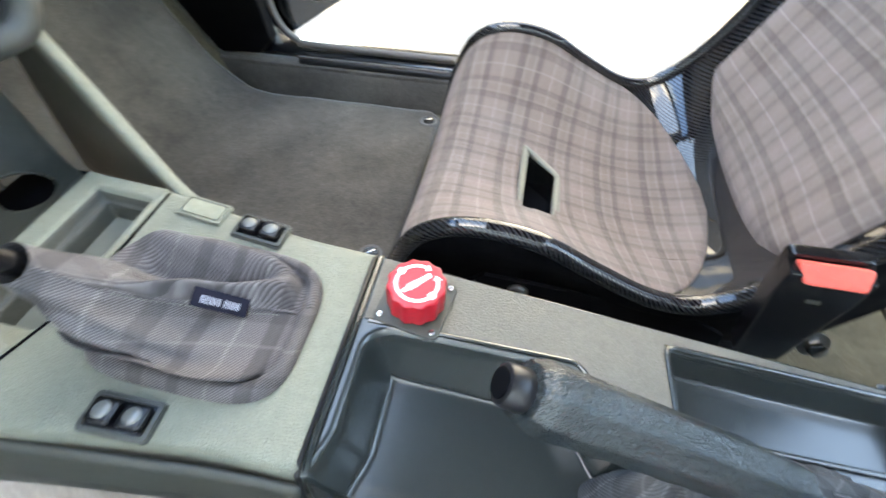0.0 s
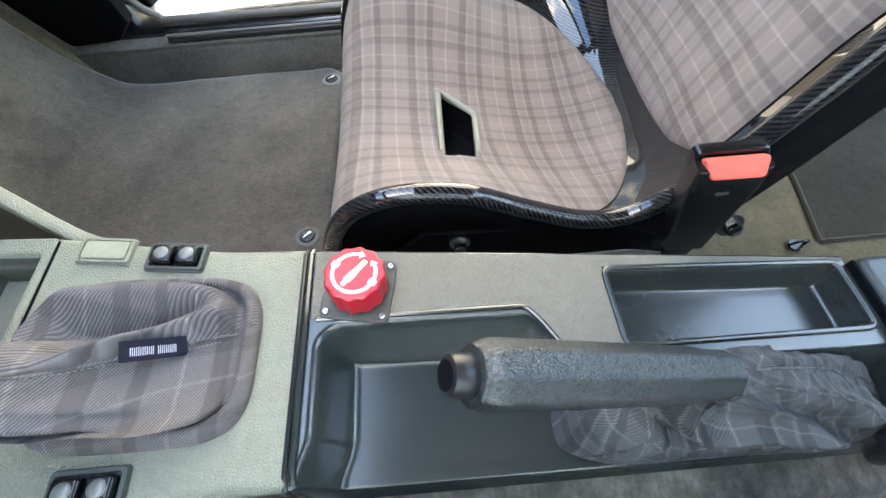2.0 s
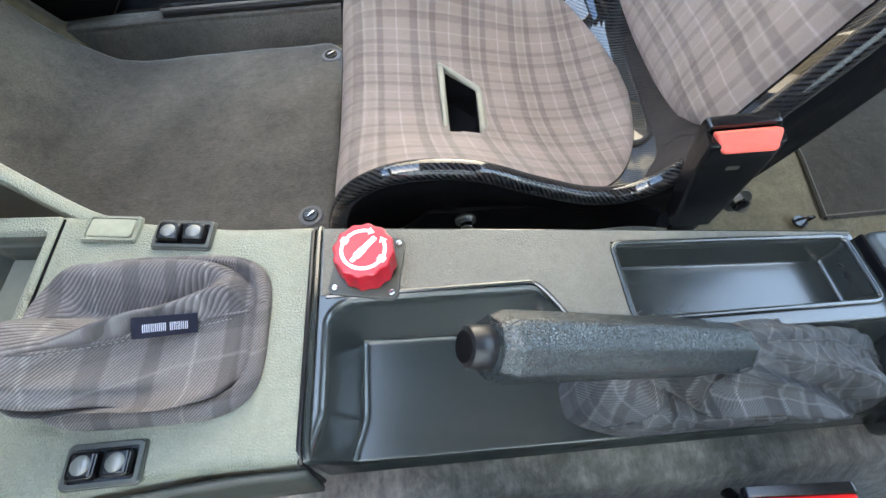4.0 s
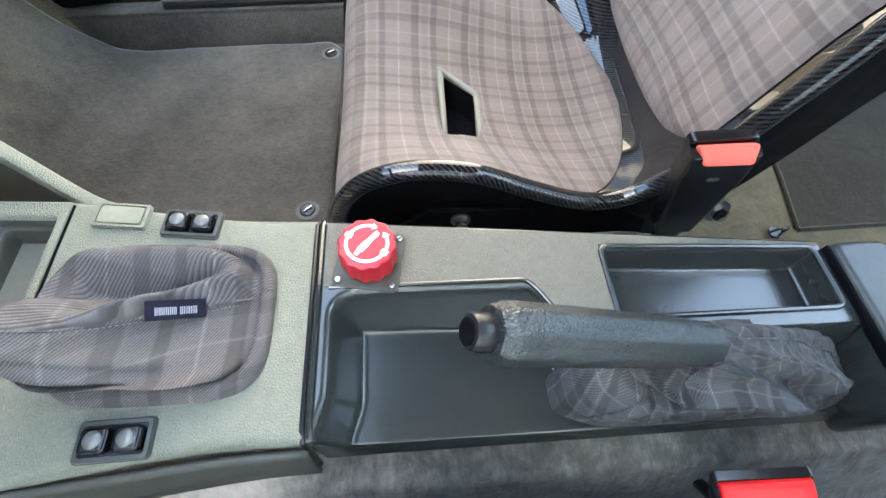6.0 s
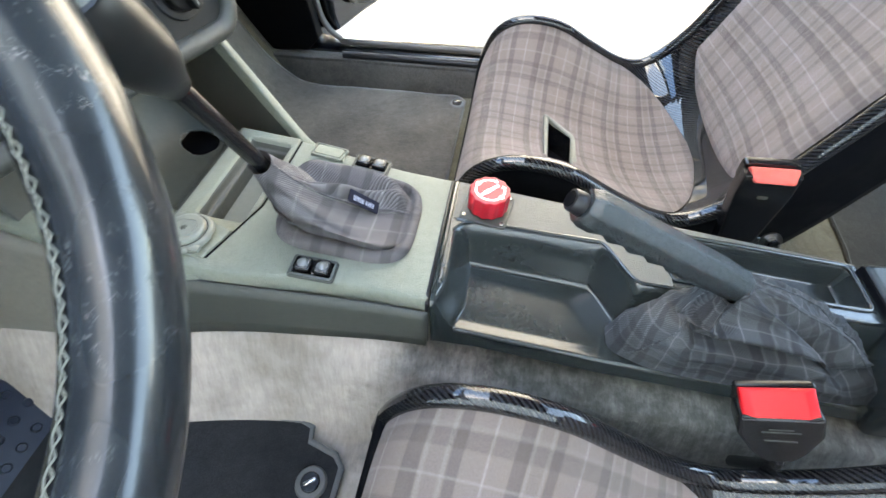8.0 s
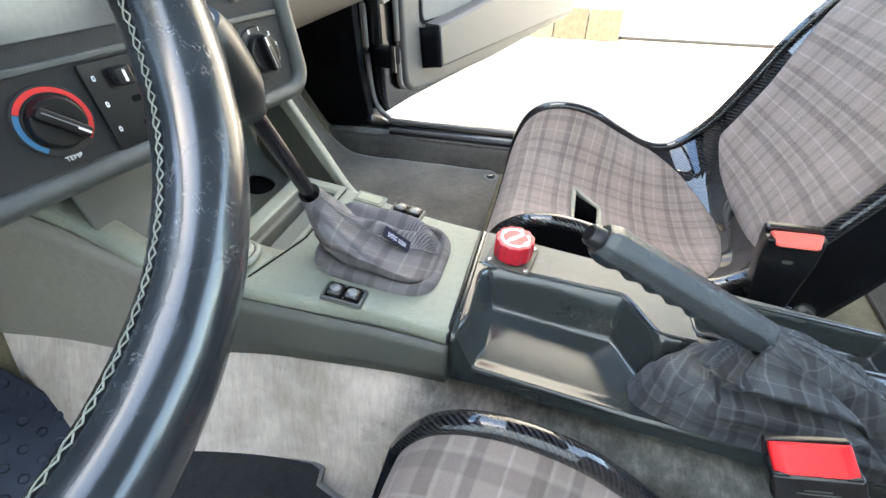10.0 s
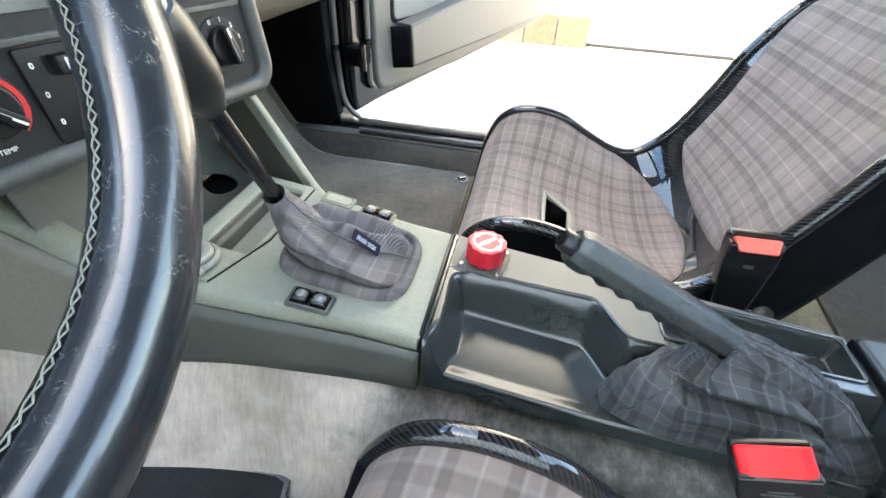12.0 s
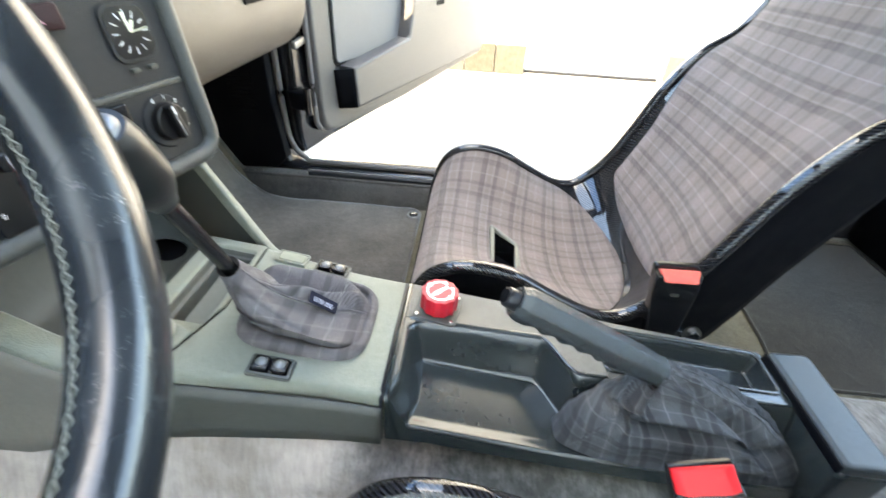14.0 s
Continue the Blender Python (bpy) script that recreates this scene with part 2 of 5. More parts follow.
# woven carbon under lacquer
k = Nodes("carbon", (0.02, 0.021, 0.023), 0.35, 0.0, 1.0)
uvv = k.coords((1, 1, 1), True)
sx = k.node("SeparateXYZ")
k.link(uvv, sx.inputs[0])
CELL = 0.0016
px = k.math("DIVIDE", sx.outputs[0], CELL)
py = k.math("DIVIDE", sx.outputs[1], CELL)
diag = k.math("FRACT", k.math("MULTIPLY", k.math("ADD", k.math("FLOOR", px), k.math("FLOOR", py)), 0.25))
over = k.math("GREATER_THAN", diag, 0.49)
fib = k.math("SINE", k.math("MULTIPLY", px, 40.0))
fib2 = k.math("SINE", k.math("MULTIPLY", py, 40.0))
mixf = k.math("ADD", k.math("MULTIPLY", over, fib), k.math("MULTIPLY", k.math("SUBTRACT", 1.0, over), fib2))
k.colour(k.mix(over, (0.003, 0.003, 0.004), (0.014, 0.015, 0.018)))
k.set("Specular IOR Level", 0.06)
k.set("Coat IOR", 1.6)
k.rough(k.ramp(over, 0, 1, 0.6, 0.45))
k.bump(k.math("ADD", k.math("MULTIPLY", mixf, 0.2), over), 0.25, 0.0003)
k.set("Coat Roughness", 0.015)

# worn leather of the wheel: creases and scuffs on a polished hide
k = Nodes("wheel_leather", (0.012, 0.015, 0.018), 0.3, coat=0.3)
v = k.coords()
grain = k.noise(v, 900, 4)
big = k.noise(v, 22, 1, 0.4)
mid = k.noise(k.coords((1, 1, 0.6)), 420, 2, 0.5)
hair = k.ramp(k.math("ABSOLUTE", k.math("SUBTRACT", mid, 0.5)), 0.004, 0.03, 1.0, 0.0)
scuff = k.math("MULTIPLY", hair, k.math("MULTIPLY", k.ramp(big, 0.48, 0.6), k.ramp(k.noise(v, 190, 2), 0.54, 0.62)))
col = k.mix(k.ramp(big, 0.35, 0.65), (0.010, 0.013, 0.016), (0.020, 0.025, 0.030))
k.colour(k.mix(k.math("MULTIPLY", scuff, 0.4), col, (0.2, 0.21, 0.21)))
k.rough(k.ramp(big, 0.1, 0.9, 0.185, 0.255))
k.bump(k.math("ADD", k.math("MULTIPLY", grain, 0.35), k.math("MULTIPLY", scuff, -0.8)), 0.35, 0.0005)

# sun-bleached slab
k = Nodes("concrete", (0.62, 0.58, 0.53), 0.9, spec=0.2)
v = k.coords()
g = k.math("ADD", k.math("MULTIPLY", k.noise(v, 2.5, 6, 0.6), 0.6), k.math("MULTIPLY", k.noise(v, 90, 4), 0.4))
k.colour(k.mix(k.ramp(g, 0.35, 0.65), (0.17, 0.16, 0.147), (0.24, 0.23, 0.215)))
k.bump(k.noise(v, 140, 4), 0.5, 0.002)
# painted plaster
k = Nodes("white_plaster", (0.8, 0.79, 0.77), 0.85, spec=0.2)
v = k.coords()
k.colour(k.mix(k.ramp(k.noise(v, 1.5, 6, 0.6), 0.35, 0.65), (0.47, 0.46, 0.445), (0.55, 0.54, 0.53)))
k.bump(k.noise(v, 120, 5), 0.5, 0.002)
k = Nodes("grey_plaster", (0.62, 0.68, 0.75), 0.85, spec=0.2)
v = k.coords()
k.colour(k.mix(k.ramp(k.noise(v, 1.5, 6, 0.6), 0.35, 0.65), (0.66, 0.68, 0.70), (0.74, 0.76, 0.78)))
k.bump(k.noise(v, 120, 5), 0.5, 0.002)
k = Nodes("door_white", (0.82, 0.82, 0.82), 0.6)
v = k.coords()
k.colour(k.mix(k.ramp(k.noise(v, 3, 6, 0.6), 0.35, 0.65), (0.78, 0.78, 0.77), (0.84, 0.84, 0.84)))
k = Nodes("tan_block", (0.42, 0.36, 0.27), 0.9, spec=0.2)
v = k.coords()
rnd = k.node("ObjectInfo")
g = k.math("ADD", k.math("MULTIPLY", k.noise(v, 30, 6, 0.65), 0.75), k.math("MULTIPLY", rnd.outputs["Random"], 0.25))
k.colour(k.mix(k.ramp(g, 0.3, 0.7), (0.052, 0.046, 0.035), (0.098, 0.089, 0.072)))
k.bump(k.noise(v, 60, 6, 0.7), 0.8, 0.006)

# unseen screen, its tint set to dim and cool the daylight; a little mirror
k = Nodes("tinted_glass", (1, 1, 1), 0.02)
clear = k.t.nodes.new("ShaderNodeBsdfTransparent")
clear.inputs["Color"].default_value = (0.43, 0.565, 0.73, 1)
shine = k.t.nodes.new("ShaderNodeBsdfGlossy")
shine.inputs["Roughness"].default_value = 0.01
blend = k.t.nodes.new("ShaderNodeMixShader")
blend.inputs[0].default_value = 0.07
k.link(clear.outputs[0], blend.inputs[1])
k.link(shine.outputs[0], blend.inputs[2])
k.link(blend.outputs[0], k.t.nodes["Material Output"].inputs["Surface"])

M = MATS


# ---- building helpers ----
def smooth_mesh(bm, angle=38):
    lim = radians(angle)
    for f in bm.faces:
        f.smooth = True
    for e in bm.edges:
        if len(e.link_faces) == 2:
            small, large = sorted(f.calc_area() for f in e.link_faces)
            e.smooth = e.calc_face_angle(0) < lim and large < 30 * small


def mesh_object(name, bm, material, angle=38):
    smooth_mesh(bm, angle)
    me = bpy.data.meshes.new(name)
    bm.to_mesh(me)
    bm.free()
    me.materials.append(M[material])
    return new(name, me)


def thing(name, at, label, category, group="", kind=""):
    ob = new(name)
    ob.empty_display_size = 0.02
    ob.location = at
    return tagged(ob, label, category, group, kind)


def under(ob, parent):
    ob.parent = parent
    ob.matrix_parent_inverse = Matrix.Translation(-parent.location) if parent.type == "EMPTY" else Matrix.Identity(4)
    return ob


def part(name, bm, material, parent, label="", angle=38):
    """One mesh, in world places, under a thing or under a part."""
    ob = mesh_object(name, bm, material, angle)
    under(ob, parent)
    return tagged(ob, label) if label else ob


def single(name, bm, material, label, category, kind="", group="", angle=38):
    return tagged(mesh_object(name, bm, material, angle), label, category, group, kind)


def box(size, at=(0, 0, 0), bevel=0.0, seg=2, m=None):
    bm = bmesh.new()
    bmesh.ops.create_cube(bm, size=1)
    bmesh.ops.scale(bm, vec=size, verts=bm.verts)
    if bevel:
        bmesh.ops.bevel(bm, geom=list(bm.edges), offset=bevel, segments=seg, affect="EDGES", profile=0.5)
    bm.transform(m if m else Matrix.Translation(at))
    return bm


def rod(r, depth, m, seg=24, r2=None, bevel=0.0):
    """A turned piece along its own z."""
    bm = bmesh.new()
    bmesh.ops.create_cone(bm, cap_ends=True, segments=seg, radius1=r, radius2=r if r2 is None else r2, depth=depth)
    if bevel:
        rim = [e for e in bm.edges if any(len(f.verts) > 4 for f in e.link_faces)]
        bmesh.ops.bevel(bm, geom=rim, offset=bevel, segments=2, affect="EDGES", profile=0.5)
    bm.transform(m)
    return bm


def slab(poly, z0, z1, m=None, bevel=0.0, seg=2):
    """A flat outline given a thickness from z0 to z1."""
    bm = bmesh.new()
    low = [bm.verts.new((x, y, z0)) for x, y in poly]
    f = bm.faces.new(low)
    got = bmesh.ops.extrude_face_region(bm, geom=[f])
    for vtx in got["geom"]:
        if isinstance(vtx, bmesh.types.BMVert):
            vtx.co.z = z1
    bmesh.ops.recalc_face_normals(bm, faces=bm.faces)
    if bevel:
        top = [e for e in bm.edges if all(abs(q.co.z - z1) < 1e-6 for q in e.verts)]
        bmesh.ops.bevel(bm, geom=top, offset=bevel, segments=seg, affect="EDGES", profile=0.5)
    if m:
        bm.transform(m)
    return bm


def rounded(w, h, r, n=6, cx=0.0, cy=0.0):
    """A rectangle's outline with round corners."""
    out = []
    for sx_, sy_, a in ((1, 1, 0), (-1, 1, 90), (-1, -1, 180), (1, -1, 270)):
        for i in range(n + 1):
            t = radians(a + 90 * i / n)
            out.append((cx + sx_ * (w / 2 - r) + r * math.cos(t), cy + sy_ * (h / 2 - r) + r * math.sin(t)))
    return out


def curve_points(pts, n):
    """A smooth line through points."""
    pts = [Vector(p) for p in pts]
    out, segs = [], len(pts) - 1
    for i in range(n):
        t = i / (n - 1) * segs
        a = min(int(t), segs - 1)
        f = t - a
        p0, p1, p2, p3 = pts[max(a - 1, 0)], pts[a], pts[a + 1], pts[min(a + 2, segs)]
        out.append(0.5 * (2 * p1 + (p2 - p0) * f + (2 * p0 - 5 * p1 + 4 * p2 - p3) * f ** 2 + (3 * p1 - p0 - 3 * p2 + p3) * f ** 3))
    return out


def sheet(fn, nu, nv, uv=None, close_v=False):
    """A surface fn(i/nu, j/nv) with metre-true texture places from uv(u, v)."""
    bm = bmesh.new()
    lay = bm.loops.layers.uv.new("UVMap")
    rows = nv if close_v else nv + 1
    grid = [[bm.verts.new(fn(i / nu, j / nv)) for j in range(rows)] for i in range(nu + 1)]
    for i in range(nu):
        for j in range(nv):
            j2 = (j + 1) % rows
            f = bm.faces.new((grid[i][j], grid[i + 1][j], grid[i + 1][j2], grid[i][j2]))
            if uv:
                for loop, (a, b) in zip(f.loops, ((i, j), (i + 1, j), (i + 1, j + 1), (i, j + 1))):
                    loop[lay].uv = uv(a / nu, b / nv)
    return bm


def tube(pts, r, seg=10, n=0, squash=1.0, cap=True, up=(0, 0, 1)):
    """A round bar along a line; r is a number or a function of 0..1."""
    line = curve_points(pts, n) if n else [Vector(p) for p in pts]
    bm = bmesh.new()
    lay = bm.loops.layers.uv.new("UVMap")
    rings, dist = [], 0.0
    dists = []
    for i, p in enumerate(line):
        d = (line[min(i + 1, len(line) - 1)] - line[max(i - 1, 0)]).normalized()
        side = d.cross(Vector(up))
        if side.length < 1e-4:
            side = d.cross(Vector((1, 0, 0)))
        side.normalize()
        top = side.cross(d)
        rad = r(i / (len(line) - 1)) if callable(r) else r
        rings.append([bm.verts.new(p + side * math.cos(a) * rad + top * math.sin(a) * rad * squash) for a in (2 * math.pi * q / seg for q in range(seg))])
        if i:
            dist += (p - line[i - 1]).length
        dists.append(dist)
    rad0 = r(0.5) if callable(r) else r
    for i in range(len(rings) - 1):
        for q in range(seg):
            q2 = (q + 1) % seg
            f = bm.faces.new((rings[i][q], rings[i + 1][q], rings[i + 1][q2], rings[i][q2]))
            for loop, (a, b) in zip(f.loops, ((i, q), (i + 1, q), (i + 1, q + 1), (i, q + 1))):
                loop[lay].uv = (dists[a], b / seg * 2 * math.pi * rad0)
    if cap:
        bm.faces.new(rings[0])
        bm.faces.new(rings[-1])
    bmesh.ops.recalc_face_normals(bm, faces=bm.faces)
    return bm


def join(*bms):
    """Several bmeshes of one part in one."""
    out = bmesh.new()
    for b in bms:
        me = bpy.data.meshes.new("tmp")
        b.to_mesh(me)
        b.free()
        out.from_mesh(me)
        bpy.data.meshes.remove(me)
    return out


def thicken(ob, t, offset=-1):
    s = ob.modifiers.new("thickness", "SOLIDIFY")
    s.thickness, s.offset = t, offset
    return ob


def lettering(name, body, size, m, material, parent):
    """Flat printed characters, on the plane of m."""
    cu = bpy.data.curves.new("print", "FONT")
    cu.body, cu.size, cu.align_x, cu.align_y, cu.extrude = body, size, "CENTER", "CENTER", 0.0001
    tmp = bpy.data.objects.new("print", cu)
    scene.collection.objects.link(tmp)
    me = bpy.data.meshes.new_from_object(tmp.evaluated_get(bpy.context.evaluated_depsgraph_get()))
    bpy.data.objects.remove(tmp)
    me.transform(m)
    me.materials.clear()
    me.materials.append(M[material])
    return under(new(name, me), parent)


def frame_of(at, right, up):
    """A pose whose x is right, y is up and z faces out."""
    x = Vector(right).normalized()
    z = x.cross(Vector(up)).normalized()
    y = z.cross(x)
    m = Matrix((x, y, z)).transposed().to_4x4()
    m.translation = at
    return m


def round_poly(corners, r, n=5):
    """An outline with its corners rounded."""
    out, k_ = [], len(corners)
    for i, c in enumerate(corners):
        c = Vector(c)
        a = c + (Vector(corners[i - 1]) - c).normalized() * r
        b = c + (Vector(corners[(i + 1) % k_]) - c).normalized() * r
        for q in range(n + 1):
            t = q / n
            out.append(tuple(a * (1 - t) ** 2 + c * 2 * t * (1 - t) + b * t * t))
    return out


def ease(a, b, x):
    t = min(1.0, max(0.0, (x - a) / (b - a)))
    return t * t * (3 - 2 * t)


def deck(x):
    """Height of the front console's top."""
    return 0.402 - 0.125 * x


def ring_bars(r0, r1, a0, a1, n, z0, z1, m):
    """A flat arc."""
    pts = [(r1 * math.cos(radians(a0 + (a1 - a0) * i / n)), r1 * math.sin(radians(a0 + (a1 - a0) * i / n))) for i in range(n + 1)]
    pts += [(r0 * math.cos(radians(a1 + (a0 - a1) * i / n)), r0 * math.sin(radians(a1 + (a0 - a1) * i / n))) for i in range(n + 1)]
    return slab(pts, z0, z1, m)


# ---- outside ----
GROUND = -0.09
bm = slab([(-60, -60), (60, -60), (60, 60), (-60, 60)], GROUND - 0.2, GROUND)
single("ground", bm, "concrete", "sun-bleached pale concrete drive", "ground", "structure")
WALL_Y = 3.6
# Upper walls and lintel are unseen, raised to bounce warm light into the cabin.
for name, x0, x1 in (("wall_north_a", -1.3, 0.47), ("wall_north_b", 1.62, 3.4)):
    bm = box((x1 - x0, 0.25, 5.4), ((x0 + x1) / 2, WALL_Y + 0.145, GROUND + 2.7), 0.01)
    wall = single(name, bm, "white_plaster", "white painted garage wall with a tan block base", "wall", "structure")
    n = max(1, round((x1 - x0) / 0.27))
    w = (x1 - x0) / n
    me = None
    for i in range(n):
        if me is None:
            ob = mesh_object("block", box((w - 0.008, 0.035, 0.222), (0, 0, 0), 0.006), "tan_block")
            me = ob.data
        else:
            ob = new("block", me)
        ob.location = (x0 + w * (i + 0.5), WALL_Y + 0.008 - 0.006 * random.random(), GROUND + 0.112)
        under(ob, wall)
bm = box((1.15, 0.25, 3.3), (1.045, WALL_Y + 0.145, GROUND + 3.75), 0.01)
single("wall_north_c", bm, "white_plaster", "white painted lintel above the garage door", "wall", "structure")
gd = thing("garage_door", (1.045, WALL_Y + 0.1, GROUND), "closed white ribbed metal garage door", "door")
for i in range(4):
    part("panel", box((1.14, 0.03, 0.515), (1.045, WALL_Y + 0.1, GROUND + 0.285 + 0.525 * i), 0.008), "door_white", gd)
part("bottom_seal", box((1.13, 0.04, 0.022), (1.045, WALL_Y + 0.095, GROUND + 0.012), 0.004), "black_rubber", gd, "dark rubber seal")
# ---- body tub ----
FLOOR = 0.15


def quad_sheet(pts, nu=1, nv=1, bow=0.0):
    a, b, c, d = (Vector(p) for p in pts)
    nrm = (b - a).cross(d - a).normalized()

    def fn(u, v_):
        p = (a * (1 - u) + b * u) * (1 - v_) + (d * (1 - u) + c * u) * v_
        return p + nrm * bow * math.sin(math.pi * u) * math.sin(math.pi * v_)
    return sheet(fn, nu, nv)


# floor pan, with the toe board rising in front
prof = [(-0.76, 0.62), (-0.735, 0.5), (-0.70, 0.40), (-0.66, 0.319), (-0.61, 0.235), (-0.58, 0.2), (-0.546, 0.172), (-0.50, 0.155), (-0.42, 0.15), (0.0, 0.15), (0.6, 0.15), (1.42, 0.15)]
line = curve_points([(x, 0, z) for x, z in prof], 120)


def pan(u, v_):
    p = line[round(u * 119)]
    y = -0.86 + 1.73 * v_
    return Vector((p.x, y, p.z + 0.002 * noise.noise((p.x * 9, y * 9, 0))))


floor = single("floor", sheet(pan, 119, 60), "floor_carpet", "worn tan-grey car floor carpet", "floor", "structure")
thicken(floor, 0.02)


# tunnel hump under the consoles
def hump(u, v_):
    x = -1.0 + 2.15 * u
    drop = 0.045 * ease(-0.06, 0.02, x) + 0.02 * ease(0.1, 0.5, x) - 0.035 * ease(0.5, 0.62, x)
    top = (0.335 - drop) + 0.05 * ease(-0.3, -0.8, x)
    w_ = 0.055 * ease(-0.15, -0.55, x)
    n_ = 0.075 * ease(0.36, 0.58, x)
    prof_ = [(-0.34, 0.1515), (-0.12 - w_, 0.1518), (-0.085 - w_, 0.1535), (-0.073 - w_, 0.17), (-0.056 - w_ * 0.8, 0.22), (-0.035 - w_ * 0.5, min(0.285, top - 0.01)), (-0.014 - w_ * 0.2, top - 0.006), (0.02, top), (0.096, top + 0.004),
             (0.17 - n_ * 0.5, top), (0.205 - n_ * 0.8, top - 0.006), (0.235 - n_, min(0.285, top - 0.01)), (0.265 - n_, 0.22), (0.29 - n_, 0.17), (0.30 - n_, 0.148)]
    t = v_ * (len(prof_) - 1)
    i = min(int(t), len(prof_) - 2)
    f = t - i
    y = prof_[i][0] * (1 - f) + prof_[i + 1][0] * f
    z = prof_[i][1] * (1 - f) + prof_[i + 1][1] * f
    n = noise.noise((x * 7, y * 9, z * 9)) * (0.004 if z > 0.16 else 0.0005)
    return Vector((x, y, z + n))


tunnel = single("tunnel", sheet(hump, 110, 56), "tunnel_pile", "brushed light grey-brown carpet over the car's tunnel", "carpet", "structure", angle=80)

# passenger sill: carpeted flank, rubber tread strip, painted ledge
SILL = [(0.815, 0.148), (0.822, 0.17), (0.838, 0.205), (0.85, 0.218)]


def flank(u, v_):
    x = -0.62 + 1.5 * u
    t = v_ * 3
    i = min(int(t), 2)
    f = t - i
    return Vector((x, SILL[i][0] * (1 - f) + SILL[i + 1][0] * f + 0.002 * noise.noise((x * 12, v_ * 3, 1)), SILL[i][1] * (1 - f) + SILL[i + 1][1] * f))


single("sill_carpet", sheet(flank, 90, 9), "sill_carpet", "dark grey carpet on the inside of the door sill", "carpet", "structure", angle=80)
bm = box((1.5, 0.05, 0.03), (0.13, 0.868, 0.203), 0.006)
single("sill_ledge", bm, "sill_carpet", "carpeted ledge of the door sill", "trim", "structure")
strip = thing("sill_strip", (0.15, 0.862, 0.218), "ribbed black rubber tread strip along the door sill", "trim", kind="structure")
part("tread", box((1.28, 0.022, 0.012), (0.24, 0.861, 0.223), 0.004), "black_rubber", strip)
part("rib", tube([(-0.4, 0.858, 0.231), (0.88, 0.858, 0.231)], 0.0035, 8), "seal_rubber", strip, "grey rib")
bm = box((1.7, 0.09, 0.33), (0.13, 0.925, 0.062), 0.012)
single("sill_panel", bm, "black_paint", "gloss black painted sill outside the seal", "trim", "structure")
seal_line = [(-0.475, 0.905, 0.86), (-0.468, 0.905, 0.6), (-0.468, 0.905, 0.4), (-0.458, 0.905, 0.295), (-0.42, 0.905, 0.248), (-0.36, 0.905, 0.238), (0.1, 0.905, 0.237), (0.85, 0.905, 0.237)]
single("door_seal", tube(seal_line, 0.008, 10, 70), "seal_rubber", "dark rubber seal round the door opening", "trim", "structure")
# kick panel and pillar
kick = thing("kick_panel", (-0.62, 0.87, 0.2), "matt black kick panel with a slotted vent", "trim", kind="structure")
bm = slab([(-1.0, 0.2), (-0.5, 0.225), (-0.462, 0.26), (-0.478, 0.42), (-0.48, 0.95), (-1.0, 0.95)], 0, 0.03, frame_of((0, 0.895, 0), (1, 0, 0), (0, 0, 1)), 0.006)
part("panel", bm, "black_matt", kick)
for i in range(9):
    part("slat", box((0.07, 0.006, 0.004), (-0.56, 0.863, 0.40 + 0.012 * i), 0.001), "black_matt", kick)
bm = box((0.09, 0.12, 0.75), (-0.52, 0.97, 0.57), 0.02)
pil = single("pillar", bm, "black_paint", "gloss black painted front door pillar", "trim", "structure")
bm = box((0.05, 0.05, 0.95), (-0.54, -0.9, 0.45), 0.02)
single("pillar_driver", bm, "black_paint", "black painted pillar on the driver's side", "trim", "structure")
# windscreen frame of the open car
ws = thing("screen_frame", (-0.6, 0.09, 0.86), "black painted windscreen frame of the open car", "trim", kind="structure")
for y in (-0.69, 0.88):
    part("screen_pillar", tube([(-0.36, y * 0.95, 1.23), (-0.8, y, 0.86)], 0.024, 10, 6), "black_paint", ws)
part("header", tube([(-0.36, -0.655, 1.23), (-0.345, 0.09, 1.25), (-0.36, 0.836, 1.23)], 0.028, 10, 12), "black_paint", ws)
pane = part("glass", quad_sheet([(-0.80, -0.68, 0.87), (-0.80, 0.86, 0.87), (-0.36, 0.83, 1.235), (-0.36, -0.65, 1.235)], 6, 4, 0.02), "tinted_glass", ws, "unseen windscreen glass, tinted to dim and cool the light")
# Roof, lining and pillars are unseen, added to control daylight in the cabin.
roof = thing("car_roof", (0.6, 0.09, 1.17), "unseen black car roof, added open in front to shape the light", "roof", kind="structure")
part("rear_skin", box((0.82, 1.46, 0.04), (0.51, 0.095, 1.25), 0.015), "black_paint", roof)
part("headlining", box((0.8, 1.40, 0.02), (0.51, 0.095, 1.218), 0.006), "headlining", roof, "anthracite cloth headlining")
for y in (-0.595, 0.785):
    part("roof_rail", box((0.46, 0.085, 0.04), (-0.14, y, 1.25), 0.015), "black_paint", roof)
    part("rail_lining", box((0.44, 0.075, 0.012), (-0.14, y, 1.224), 0.004), "headlining", roof, "anthracite cloth lining")
for y in (-0.69, 0.88):
    part("rear_pillar", tube([(0.92, y * 0.9, 1.24), (1.3, y * 0.97, 0.98), (1.62, y, 0.76)], 0.05, 10, 10), "black_paint", roof)
    part("centre_pillar", tube([(0.78, y * 0.93, 1.23), (0.8, y, 0.2)], 0.045, 10, 6), "black_paint", roof)
# Unseen wall added to keep direct sun off the car.
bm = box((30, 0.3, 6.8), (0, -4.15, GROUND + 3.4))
wall_s = single("wall_south", bm, "grey_plaster", "plain pale grey wall, unseen, added to shade the car", "wall", "structure")
